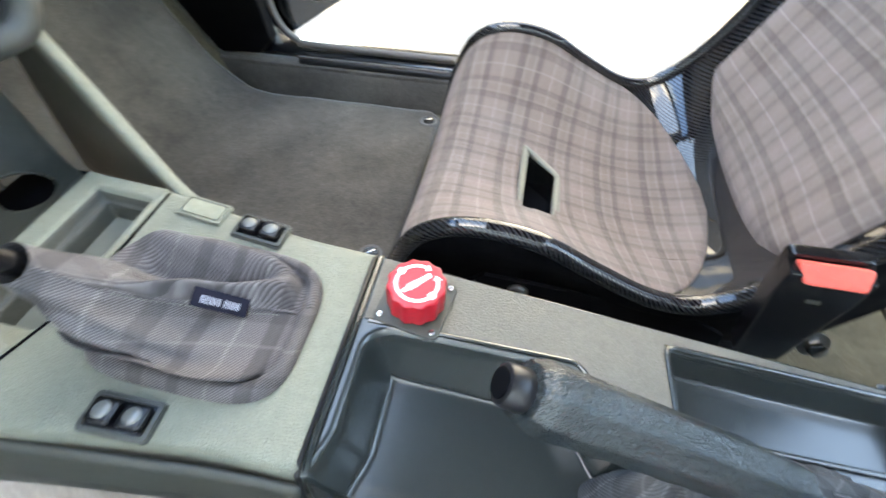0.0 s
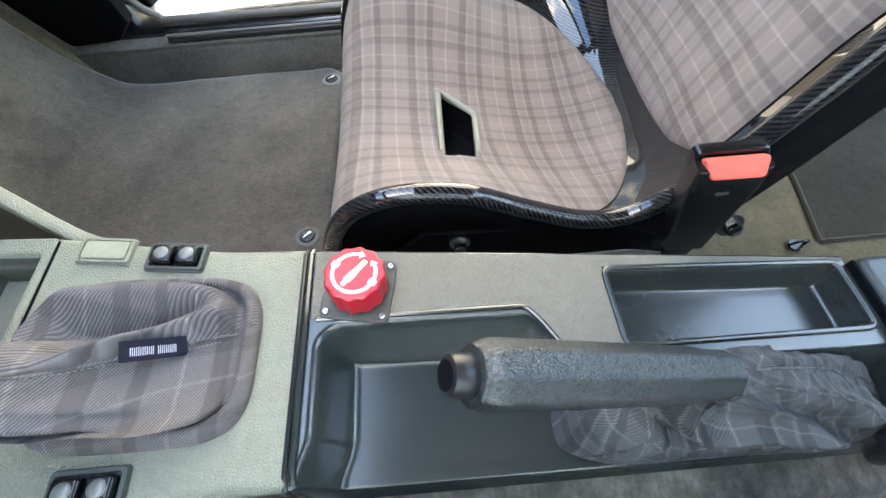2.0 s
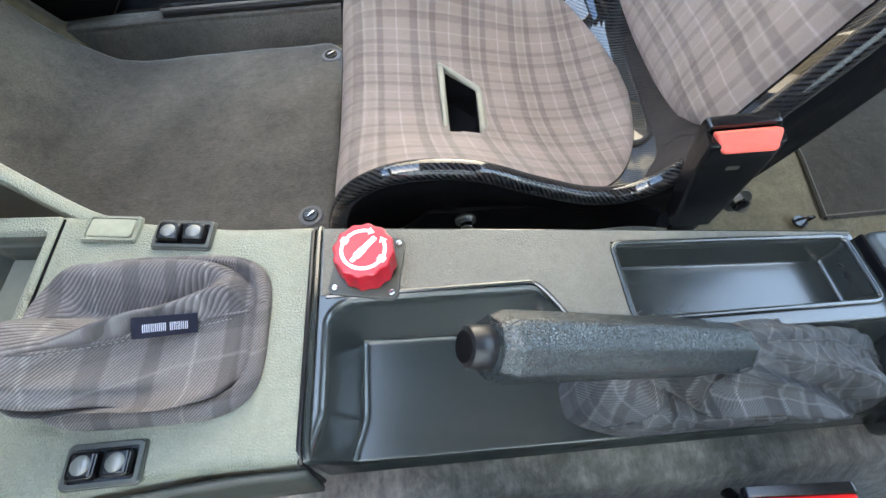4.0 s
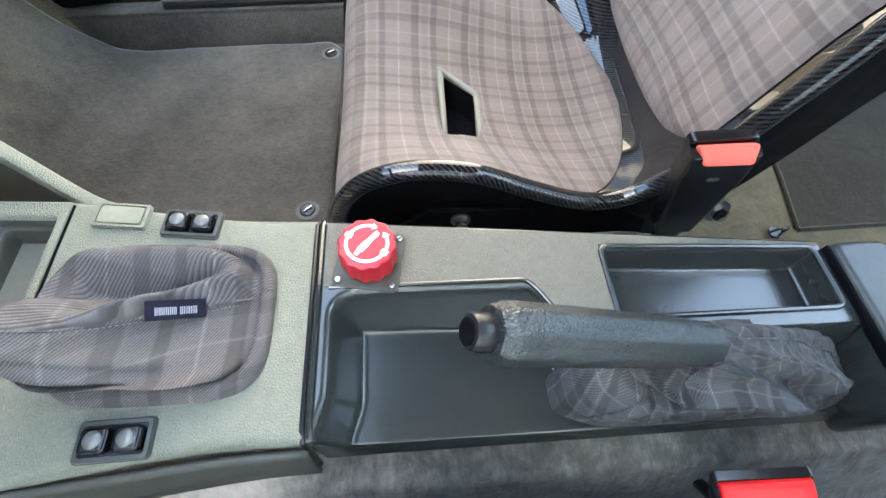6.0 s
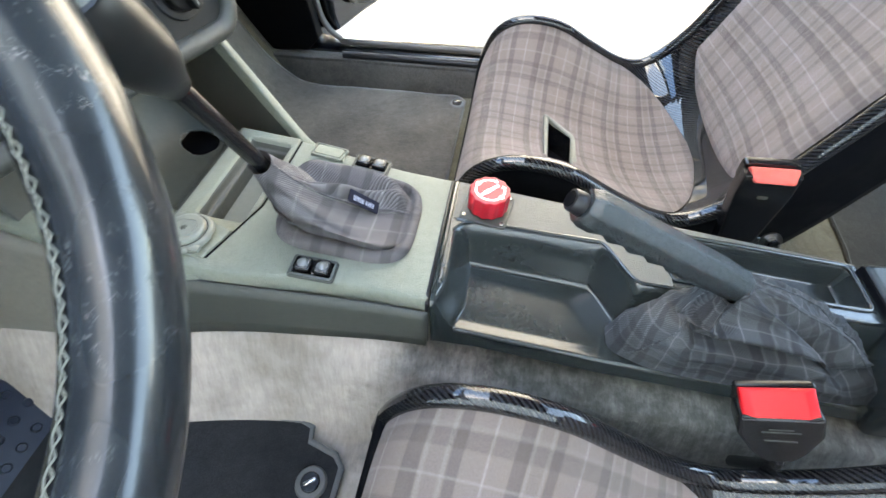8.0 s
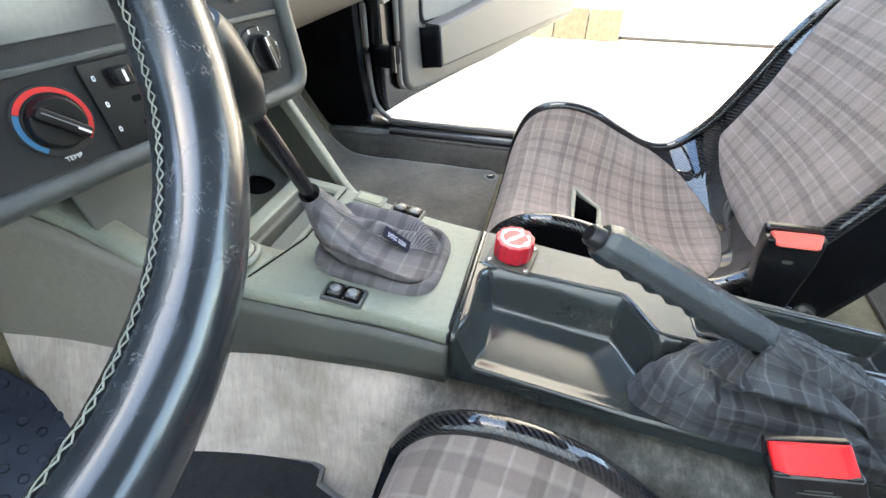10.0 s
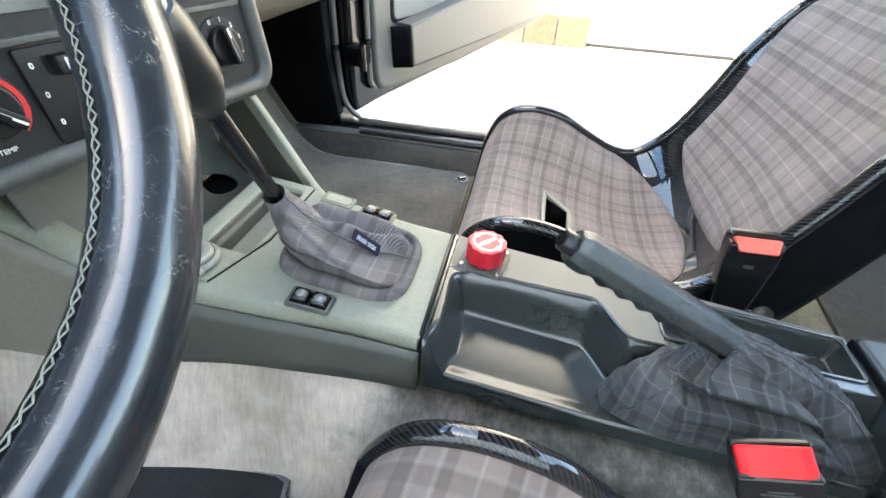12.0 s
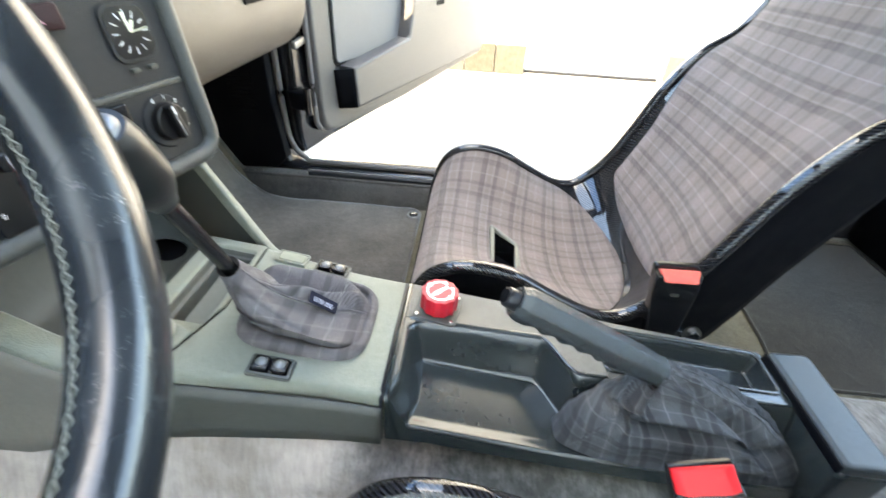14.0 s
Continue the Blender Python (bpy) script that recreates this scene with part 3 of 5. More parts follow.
# closing sides
# Bulkhead is unseen, added to cut the light coming in from behind.
bm = box((0.08, 1.7, 0.62), (1.86, 0.07, 0.46), 0.02)
single("rear_bulkhead", bm, "headlining", "unseen dark bulkhead behind the rear seat, added to block light", "wall", "structure")
bm = box((1.7, 0.12, 0.3), (0.13, -0.75, 0.08), 0.02)
single("sill_driver", bm, "sill_carpet", "carpeted door sill on the driver's side", "trim", "structure")
bm = box((1.1, 0.06, 0.72), (1.33, -0.76, 0.41), 0.02)
single("side_trim_driver", bm, "door_plastic", "grey rear side trim on the driver's side", "trim", "structure")
bm = box((0.04, 1.9, 0.85), (-0.80, 0.02, 0.55), 0.01)
single("firewall", bm, "footwell_carpet", "black carpeted bulkhead in front of the footwells", "wall", "structure")
bm = box((1.1, 0.06, 0.72), (1.33, 0.9, 0.41), 0.02)
single("rear_side_trim", bm, "footwell_carpet", "black carpeted rear side trim", "trim", "structure")

# ---- floor mats ----
def floor_mat(name, outline, z, material, label, at, edge="mat_binding"):
    mat_thing = thing(name, at, label, "floor mat")
    bm = slab(outline, z, z + 0.008, None, 0.003, 2)
    part("mat_surface", bm, material, mat_thing)
    pts = [(x, y, z + 0.006) for x, y in outline]
    part("binding", tube(pts + [pts[0]], 0.0045, 8), edge, mat_thing, "stitched binding")
    return mat_thing


def mat_clip(parent, x, y, z):
    ring = part("fastener", rod(0.021, 0.006, pose(x, y, z + 0.003), 28, 0.0185, 0.001), "mat_binding", parent, "round dark mat fastener")
    part("knob", rod(0.0135, 0.006, pose(x, y, z + 0.0055), 20, 0.012, 0.001), "black_plastic", ring)
    part("slot", box((0.016, 0.0045, 0.004), bevel=0.001, m=pose(x, y, z + 0.0095, 0, 0, 35)), "steel", ring)


pm = thing("floor_mat", (-0.3, 0.55, 0.152), "dark grey-brown velour passenger floor mat running up the toe board", "floor mat")
mat_line = curve_points([(-0.055, 0, 0.159), (-0.2, 0, 0.16), (-0.42, 0, 0.158), (-0.5, 0, 0.163), (-0.546, 0, 0.18), (-0.58, 0, 0.207), (-0.61, 0, 0.242), (-0.66, 0, 0.326), (-0.70, 0, 0.407), (-0.73, 0, 0.5)], 90)


def mat_fn(u, v_):
    p = mat_line[round(u * 89)]
    y0 = 0.305 + 0.0 * u
    y1 = 0.803 + 0.012 * ease(0.3, 0.5, u) - 0.02 * (1 - ease(0.0, 0.03, u))
    y = y0 + (y1 - y0) * v_
    soft = 0.003 * noise.noise((p.x * 10, y * 5, 2)) + 0.0015 * noise.noise((p.x * 30, y * 9, 5))
    edge_ = 0.004 * (ease(0.03, 0.0, v_) + ease(0.97, 1.0, v_) + ease(0.012, 0.0, u))
    return Vector((p.x, y, p.z + soft - edge_))


thicken(part("mat_surface", sheet(mat_fn, 89, 70), "floor_mat_pile", pm, "", 80), 0.008)
ring_ = [mat_fn(u / 30 * 0.98, 1) for u in range(30, -1, -1)] + [mat_fn(0, 1 - v_ / 20) for v_ in range(1, 21)] + [mat_fn(u / 30 * 0.98, 0) for u in range(1, 31)]
part("binding", tube(ring_, 0.0042, 8), "mat_binding", pm, "grey stitched binding")
mat_clip(pm, -0.0705, 0.757, 0.1645)
mat_clip(pm, -0.088, 0.369, 0.1645)

out = [(-0.56, -0.092), (-0.172, -0.072), (-0.155, -0.078), (-0.151, -0.097), (-0.112, -0.108), (-0.1, -0.122), (-0.098, -0.5), (-0.56, -0.5)]
dm = floor_mat("floor_mat", out, 0.158, "dark_mat_pile", "black driver's floor mat with grey piped edge", (-0.3, -0.3, 0.158))
mat_clip(dm, -0.132, -0.145, 0.166)
out = [(0.70, 0.285), (0.722, 0.40), (0.735, 0.55), (0.745, 0.82), (1.18, 0.82), (1.18, 0.285)]
floor_mat("floor_mat", out, 0.1458, "rear_mat_pile", "olive-brown stained rear carpet mat behind the passenger seat", (0.88, 0.55, 0.152), "rear_mat_pile")
pad = thing("heel_pad", (-0.575, -0.18, 0.2), "black studded rubber foot pad beside the pedals", "pedal")
hp = frame_of((-0.575, -0.18, 0.215), (0.0, 1, 0), (-0.065, 0.0, 0.06))
part("plate", slab(rounded(0.16, 0.17, 0.012), 0, 0.008, hp, 0.003), "pad_rubber", pad)
for i in range(6):
    for j in range(6):
        part("stud", rod(0.0068, 0.005, hp @ pose(-0.064 + 0.0256 * i, -0.066 + 0.0264 * j, 0.0095), 12, 0.0045), "pad_rubber", pad)

# ---- front console ----
fc = thing("front_console", (-0.15, 0.096, 0.34), "grey-green grained plastic gear console with worn edges", "console")


def console_skin(u, v_):
    """The top and both flanks from the seam forward, in one moulding."""
    x = -0.0015 - 0.2985 * u
    z = deck(x)
    sunk = 0.05 if x < -0.218 else 0.0
    yd = 0.0 - 0.018 * ease(-0.05, -0.25, x)
    yp = 0.192 + 0.02 * ease(-0.05, -0.25, x)
    low_d, low_p = 0.335, 0.33
    r = 0.007
    sec = [(yd - 0.001, low_d), (yd - 0.001, z - 0.035), (yd - 0.0015, z - 0.014), (yd, z - 0.004), (yd + 0.003, z - 0.0012), (yd + r, z),
           (0.050, z), (0.0545, z - sunk), (0.096, z - sunk), (0.14, z - sunk), (yp - 0.02, z - sunk), (yp - r, z - sunk), (yp - 0.003, z - 0.0012 - sunk), (yp, z - 0.004 - sunk),
           (yp + 0.003, z - 0.012 - sunk), (yp + 0.006, z - 0.035 - sunk * 0.6), (yp + 0.01, low_p)]
    i = round(v_ * (len(sec) - 1))
    return Vector((x, *sec[i]))


part("top", sheet(console_skin, 58, 16), "console_plastic", fc, angle=60)
# rear lip of the moulding at the seam
lip = [(-0.002, -0.011, 0.337), (-0.002, -0.006, 0.37), (-0.002, 0.0, 0.397), (-0.002, 0.008, 0.4015), (-0.002, 0.096, 0.4018), (-0.002, 0.185, 0.4015), (-0.002, 0.192, 0.397), (-0.002, 0.2, 0.35)]
part("seam_lip", tube(lip, 0.0022, 8), "black_rubber", fc, "dark shadow gap at the seam")


def cheek(side):
    """One of the two side walls that rise to the dashboard, a rounded wedge in plan."""
    y0 = 0.212 if side > 0 else -0.013
    y1 = 0.2 if side > 0 else -0.03
    spine = curve_points([(-0.188, 0.213, 0.411)] + [(-0.212 - k_, 0.2205 + 0.473 * k_, 0.4235 + 1.0 * k_) for k_ in (0.0, 0.05, 0.1, 0.15, 0.19)], 40)
    if side < 0:
        spine = curve_points([(-0.2, y0 + 0.012, deck(-0.2) - 0.030), (-0.255, y0 + 0.002, 0.4235), (-0.285, y0 - 0.002, 0.4365), (-0.33, y0 - 0.006, 0.450), (-0.40, y0 - 0.008, 0.495), (-0.5, y0 - 0.012, 0.535), (-0.62, y0 - 0.02, 0.56)], 40)

    def fn(u, v_):
        p = spine[round(u * 39)]
        low = 0.335 if side > 0 else 0.338 - 0.085 * ease(-0.25, -0.6, p.x)
        wid = 0.0074 if side > 0 else 0.0165
        sec = [(-wid * 1.0, p.z - 0.03), (-wid, p.z - 0.004), (-wid * 0.8, p.z - 0.0006), (0, p.z), (wid * 0.75, p.z - 0.0008), (wid, p.z - 0.005), (wid * 1.15, p.z - 0.03), (wid * 1.15, p.z - 0.035)]
        if side < 0:
            sec[-3:] = [(wid * 0.9, p.z - 0.006), (wid * 0.8, p.z - 0.03), (wid * 0.7, p.z - 0.035)]
        i = round(v_ * (len(sec) - 1))
        xx = p.x
        return Vector((xx, p.y + side * sec[i][0], sec[i][1]))
    return sheet(fn, 39, 7)


part("side_wall", cheek(1), "console_plastic", fc, angle=60)
part("side_wall", cheek(-1), "console_plastic", fc, angle=60)
pts = [(-0.30, 0.43), (-0.33, 0.443), (-0.40, 0.488), (-0.5, 0.528), (-0.6, 0.55), (-0.6, 0.335), (-0.30, 0.335)]
part("inner_cheek", slab(pts, -0.003, 0.003, frame_of((0, -0.0165, 0), (1, 0, 0), (0, 0, 1)), 0.001), "hollow_plastic", fc, "inner cheek, its shade in a darker grey-green")


def flare(u, v_):
    """The inner face of the flaring cheek, down to the console's floor."""
    k_ = -0.02 + 0.21 * u
    top = Vector((-0.212 - k_, 0.2165 + 0.473 * k_, 0.4195 + 1.0 * k_))
    return Vector((top.x - 0.03 * v_, top.y - 0.006 * v_, top.z + (0.35 - top.z) * v_))


thicken(part("inner_cheek", sheet(flare, 24, 10), "hollow_plastic", fc, "flared inner cheek, its shade in the olive-grey", 60), 0.003)
# lower flank on the driver's side, its shade put in as a darker plastic
fl = [(-0.001, -0.0035), (-0.06, -0.0050), (-0.15, -0.0125), (-0.25, -0.0215), (-0.30, -0.0265), (-0.45, -0.038), (-0.7, -0.054)]


CHEEK = [(-0.27, 0.435), (-0.33, 0.45), (-0.40, 0.495), (-0.5, 0.535), (-0.75, 0.58)]


FLANK = curve_points([(x, y, 0) for x, y in fl], 31)


def lower(u, v_):
    p = FLANK[round(u * 30)]
    z1 = deck(p.x) - 0.017
    for (xa, za), (xb, zb) in zip(CHEEK, CHEEK[1:]):
        if xb <= p.x <= xa:
            z1 = za + (zb - za) * (p.x - xa) / (xb - xa) - 0.016
    z0 = 0.336 - 0.075 * ease(-0.18, -0.6, p.x)
    return Vector((p.x, p.y - 0.011 * v_, z1 + (z0 - z1) * v_))


thicken(part("lower_flank", sheet(lambda u, v_: lower(u * 20 / 30, v_), 20, 4), "side_plastic", fc, "lower flank, its shade in the darker grey", 60), 0.004, 1)
# Forward end of the same flank, its stronger light put into the colour.
thicken(part("knee_panel", sheet(lambda u, v_: lower((20 + u * 10) / 30, v_), 10, 6), "lit_flank_plastic", fc, "forward lower flank, its light in a paler brown", 60), 0.004, 1)


def frame_ring(w, h, wi, hi, r, z0, z1, m):
    """A raised rectangular frame with a hole in it."""
    o, q = rounded(w, h, r), rounded(wi, hi, r * 0.6)
    n = len(o)
    rows = [[(*p, z0) for p in o], [(*p, z1 - 0.0006) for p in o], [(p[0] * 0.98, p[1] * 0.96, z1) for p in o], [(*p, z1) for p in q], [(*p, z0) for p in q]]
    bm = bmesh.new()
    vs = [[bm.verts.new(c) for c in row] for row in rows]
    for a, b in zip(vs, vs[1:]):
        for i in range(n):
            bm.faces.new((a[i], a[(i + 1) % n], b[(i + 1) % n], b[i]))
    bmesh.ops.recalc_face_normals(bm, faces=bm.faces)
    bm.transform(m)
    return bm


# flush insert plate with a long stepped coin tray and the socket
def plate_rear(y):
    return -0.2105 - 0.024 * (1 - min(1.0, max(0.0, (y + 0.004) / 0.085)))


def dip(x, y, x0, x1, y0, y1, soft=0.006):
    return ease(x0, x0 + soft, x) * (1 - ease(x1 - soft, x1, x)) * ease(y0, y0 + soft, y) * (1 - ease(y1 - soft, y1, y))


def plate_fn(u, v_):
    y = -0.006 + 0.2135 * v_
    x = plate_rear(y) - (0.290 + plate_rear(y)) * u
    edge_ = ease(0.0, 0.02, u) * ease(0.0, 0.012, v_)
    return plate_point(x, y) - Vector((0, 0, 0.003 * (1 - edge_)))


def plate_point(x, y):
    z = deck(x) + 0.0022
    end_ = 0.037 - 0.27 * (x + 0.219)
    z -= 0.014 * dip(x, y, -0.273, -0.217, end_ - 0.002, 0.193, 0.005) + 0.018 * dip(x, y, -0.2655, -0.219, end_ + 0.001, 0.186, 0.004)
    return Vector((x, y, z))


thicken(part("insert_plate", sheet(plate_fn, 54, 110), "console_plastic", fc, "grey-green insert with a long coin tray", 60), 0.003, 1)
gap_line = [Vector((plate_rear(y) + 0.0012, y, deck(plate_rear(y)) + 0.0003)) for y in (-0.004 + 0.209 * i / 40 for i in range(41))]
part("plate_gap", tube(gap_line, 0.0011, 6), "black_matt", fc, "dark gap behind the insert")
tray_m = Matrix.Translation((-0.243, 0.113, deck(-0.243) - 0.0275)) @ pose(0, 0, 0, 0, 7.1, 0)
part("tray_floor", slab([(-0.0185, -0.056), (0.021, -0.067), (0.021, 0.0685), (-0.0185, 0.0685)], 0, 0.0022, tray_m, 0.0006), "slot_plastic", fc, "grey-green floor of the coin tray")


def lining(u, v_):
    """A thin dark lining that follows the tray's walls; its colour holds their shade too."""
    x = -0.2725 + 0.0545 * u
    y0 = 0.036 - 0.27 * (x + 0.219)
    p = plate_point(x, y0 + (0.192 - y0) * v_)
    return p + Vector((0, 0, 0.0012 - 0.004 * (1 - ease(0.0, 0.03, u) * ease(1.0, 0.97, u) * ease(0.0, 0.01, v_) * ease(1.0, 0.99, v_))))


part("tray_lining", sheet(lining, 60, 110), "side_plastic", fc, "dark lining of the coin tray, the well's shade in its colour", 60)
sock = Vector((-0.263, 0.019, 0.4375))
sk = part("socket_cover", rod(0.0285, 0.006, Matrix.Translation(sock + Vector((0, 0, 0.003))), 40, 0.0265, 0.0018), "socket_plastic", fc, "round grey power socket cap")
part("gap_ring", rod(0.0232, 0.001, Matrix.Translation(sock + Vector((0, 0, 0.0058))), 32), "side_plastic", sk)
part("cap", rod(0.0222, 0.006, Matrix.Translation(sock + Vector((0, 0, 0.008))), 36, 0.0205, 0.0018), "socket_plastic", sk)
part("raised_ring", frame_ring(0.027, 0.027, 0.022, 0.022, 0.0105, 0.0105, 0.0118, Matrix.Translation(sock)), "socket_plastic", sk)
for q in range(3):
    part("emblem", box((0.007, 0.0016, 0.0008), bevel=0.0003, m=Matrix.Translation(sock + Vector((0, 0, 0.0112))) @ pose(0, 0, 0, 0, 0, 30 + 60 * q)), "side_plastic", sk)
part("pull_tab", box((0.012, 0.008, 0.005), (sock.x + 0.02, sock.y - 0.02, sock.z + 0.003), 0.0015), "socket_plastic", sk)
part("hinge", box((0.012, 0.01, 0.006), (sock.x - 0.018, sock.y + 0.02, sock.z + 0.004), 0.0015), "socket_plastic", sk)

# storage hollow between the cheeks, up to the dashboard, its shade in the colour
hol = curve_points([(-0.2895, 0, 0.4375), (-0.312, 0, 0.426), (-0.352, 0, 0.437), (-0.378, 0, 0.462), (-0.392, 0, 0.51), (-0.392, 0, 0.56), (-0.37, 0, 0.585)], 120)


def hollow(u, v_):
    p = hol[round(u * 119)]
    return Vector((p.x, -0.028 + (0.236 + 0.47 * max(0.0, -0.30 - p.x)) * v_, p.z))


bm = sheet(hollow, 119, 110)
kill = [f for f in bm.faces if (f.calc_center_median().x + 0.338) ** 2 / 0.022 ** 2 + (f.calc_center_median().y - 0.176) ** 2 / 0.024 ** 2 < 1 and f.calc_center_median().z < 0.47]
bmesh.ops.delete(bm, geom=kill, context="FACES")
thicken(part("storage_hollow", bm, "hollow_plastic", fc, "open storage hollow, its shade in a darker grey-green", 60), 0.003)
# Black box behind the opening stands in for the shade of the void.
part("cable_hole", box((0.075, 0.085, 0.05), (-0.345, 0.185, 0.3995), 0.01), "black_matt", fc, "black box that darkens the opening in the hollow")


def rocker_pair(name, x, y, label, angle=0.0):
    """A framed pair of window switches on the console's top."""
    z = deck(x)
    m = Matrix.Translation((x, y, z + 0.0005)) @ pose(0, 0, 0, 0, 7.1, angle)
    ob = thing(name, (x, y, z), label, "switch", "window switches on the console")
    part("bezel", join(slab(rounded(0.049, 0.0285, 0.0035), 0, 0.0016, m, 0.0008), frame_ring(0.047, 0.0265, 0.041, 0.0205, 0.003, 0.0014, 0.0042, m)), "switch_plastic", ob)
    part("well", slab(rounded(0.041, 0.0205, 0.002), 0.0016, 0.0020, m), "black_plastic", ob)
    for s in (-1, 1):
        mm = m @ pose(0.0103 * s, 0, 0.0018)
        key = part("key", slab(rounded(0.0178, 0.0172, 0.0035), 0, 0.0082, mm, 0.0028, 4), "black_plastic", ob)
        # Dome in a paler plastic than its key, for the highlight on it.
        dome = bmesh.new()
        bmesh.ops.create_uvsphere(dome, u_segments=18, v_segments=10, radius=0.0062)
        bmesh.ops.scale(dome, vec=(1, 1, 0.3), verts=dome.verts)
        dome.transform(mm @ pose(0, 0, 0.0078))
        part("thumb_dome", dome, "switch_face", key)
    return ob


rocker_pair("window_switch", -0.124, 0.0085, "pair of grey window rocker switches in a framed bezel", 1)
rocker_pair("window_switch", -0.109, 0.185, "pair of grey window rocker switches beside a blank plate", -4)
bl = thing("blank_switch", (-0.168, 0.1935, deck(-0.168)), "yellowed pale blank switch cover", "switch")
mb = Matrix.Translation((-0.168, 0.1935, deck(-0.168) + 0.0005)) @ pose(0, 0, 0, 0, 7.1, -4)
part("bezel", join(slab(rounded(0.045, 0.026, 0.003), 0, 0.0012, mb, 0.0006), frame_ring(0.044, 0.0245, 0.038, 0.0195, 0.003, 0.001, 0.0036, mb)), "console_plastic", bl)
part("cover", slab(rounded(0.036, 0.0175, 0.003), 0.0015, 0.0042, mb, 0.001), "blank_plastic", bl)

# ---- gear lever and its gaiter ----
CX, CY, HX, HY = -0.108, 0.096, 0.078, 0.066
COLLAR = Vector((-0.172, 0.056, 0.516))
lev = Vector((0.006, -0.06, 0.113)).normalized()
lside = lev.cross(Vector((0, 1, 0))).normalized()
lfwd = lside.cross(lev)


def gaiter(u, v_):
    """Cloth from the console's hole up to the lever's collar: a rolled hem, a tuck, then slack folds."""
    a = 2 * math.pi * v_
    c, s = math.cos(a), math.sin(a)
    bx = CX + HX * math.copysign(abs(c) ** 0.5, c)
    by = CY + HY * math.copysign(abs(s) ** 0.5, s)
    base = Vector((bx, by, deck(bx) + 0.001))
    inward = Vector((CX - bx, CY - by, 0)).normalized()
    top = COLLAR + Vector((c, 0, -0.1 * c)) * 0.0115 + Vector((0, s, 0.45 * s)) * 0.0115

    def hill(at, w):
        d_ = (v_ - at + 0.5) % 1 - 0.5
        return math.exp(-(d_ / w) ** 2)
    tuck = hill(0.64, 0.10) + 0.45 * hill(0.80, 0.1) + 0.2 * hill(0.42, 0.1)
    roll = 0.011 + 0.003 * hill(0.66, 0.16)
    if u < 0.16:
        # puffy hem
        t = math.pi * u / 0.16
        return base + inward * (roll * 0.5 * (1 - math.cos(t)) + 0.016 * tuck * t / math.pi) + Vector((0, 0, roll * 0.95 * math.sin(t) ** 0.8 + (0.004 - 0.014 * min(1, tuck)) * (t / math.pi) ** 2))
    t = (u - 0.16) / 0.84
    start = base + inward * (roll + 0.016 * tuck) + Vector((0, 0, 0.004 - 0.014 * min(1, tuck)))
    p = start.lerp(top, t ** 0.92)
    p.z = start.z + (top.z - start.z) * t ** (1.22 + 0.35 * max(0, s) + 0.7 * max(0, c) ** 2)
    arch = math.sin(math.pi * t)
    low = math.sin(math.pi * min(1, t * 1.25)) if t < 0.8 else 0.0
    # the belly above the hem
    belly = math.exp(-((t - 0.14) / 0.12) ** 2) * ease(0.0, 0.07, t) * (1 - 0.7 * hill(0.0, 0.09))
    p += -inward * (0.009 + 0.007 * tuck) * belly + Vector((0, 0, (0.012 + 0.026 * tuck) * belly))
    # the ridge with the seam, a deep valley, and a second lump towards the passenger
    p.z += 0.022 * hill(0.058, 0.034) * low - 0.012 * hill(0.135, 0.03) * low
    p.y += 0.005 * hill(0.07, 0.04) * low + 0.0065 * hill(0.01, 0.05) * low
    # a lobe slumped on the far side, with a dark valley before the main ridge
    lobe = math.exp(-(((v_ - 0.235 + 0.5) % 1 - 0.5) / 0.14) ** 4)
    p.z += lobe * (0.009 * math.exp(-((t - 0.19) / 0.10) ** 2) - 0.025 * math.exp(-((t - 0.50) / 0.14) ** 2))
    p.y += 0.003 * lobe * math.exp(-((t - 0.22) / 0.13) ** 2)
    p.z += 0.008 * hill(0.72, 0.12) * low
    p.y -= 0.010 * hill(0.72, 0.12) * low
    n = noise.noise((p.x * 30, p.y * 30, p.z * 18)) * 0.005 + math.sin(v_ * 38 + t * 7) * 0.0016
    p += Vector((c, s, 0.6)) * n * arch
    p.z = max(p.z, deck(p.x) + 0.005 - 0.016 * min(1, tuck))
    return p


gl = thing("gear_lever", (CX, CY, deck(CX)), "black gear lever in a grey tartan cloth gaiter", "gear lever")


def laid_flat(fn, nu, nv, mid):
    """Texture places of a draped cloth, by the lengths along it from its middle line and its hem."""
    grid = [[fn(i / nu, j / nv) for j in range(nv + 1)] for i in range(nu + 1)]
    across, along = [], [[0.0] * (nv + 1)]
    for i, row in enumerate(grid):
        run = [0.0]
        for j in range(nv):
            run.append(run[-1] + (row[j + 1] - row[j]).length)
        c0 = run[round(mid * nv)]
        across.append([q - c0 for q in run])
        if i:
            along.append([along[-1][j] + (row[j] - grid[i - 1][j]).length for j in range(nv + 1)])
    # eased, so that small creases do not bend the pattern
    across = [[sum(across[q][j] for q in range(max(0, i - 9), min(nu, i + 9) + 1)) / (min(nu, i + 9) - max(0, i - 9) + 1) for j in range(nv + 1)] for i in range(nu + 1)]
    along = [[sum(row[q] for q in range(max(0, j - 14), min(nv, j + 14) + 1)) / (min(nv, j + 14) - max(0, j - 14) + 1) for j in range(nv + 1)] for row in along]

    def uv(u, v_):
        i, j = round(u * nu), round(v_ * nv)
        return (across[i][j], along[i][j])
    return uv


def gaiter_panel(v0, v1, tilt):
    """Half of the gaiter, cut from one piece of cloth."""
    def fn(u, v_):
        return gaiter(u, v0 + (v1 - v0) * v_)

    def uv(u, v_):
        p = fn(u, v_)
        return (p.x * 1.05 - 0.25 * (p.z - 0.41), p.y + tilt * (p.z - 0.41))
    return sheet(fn, 60, 72, uv)


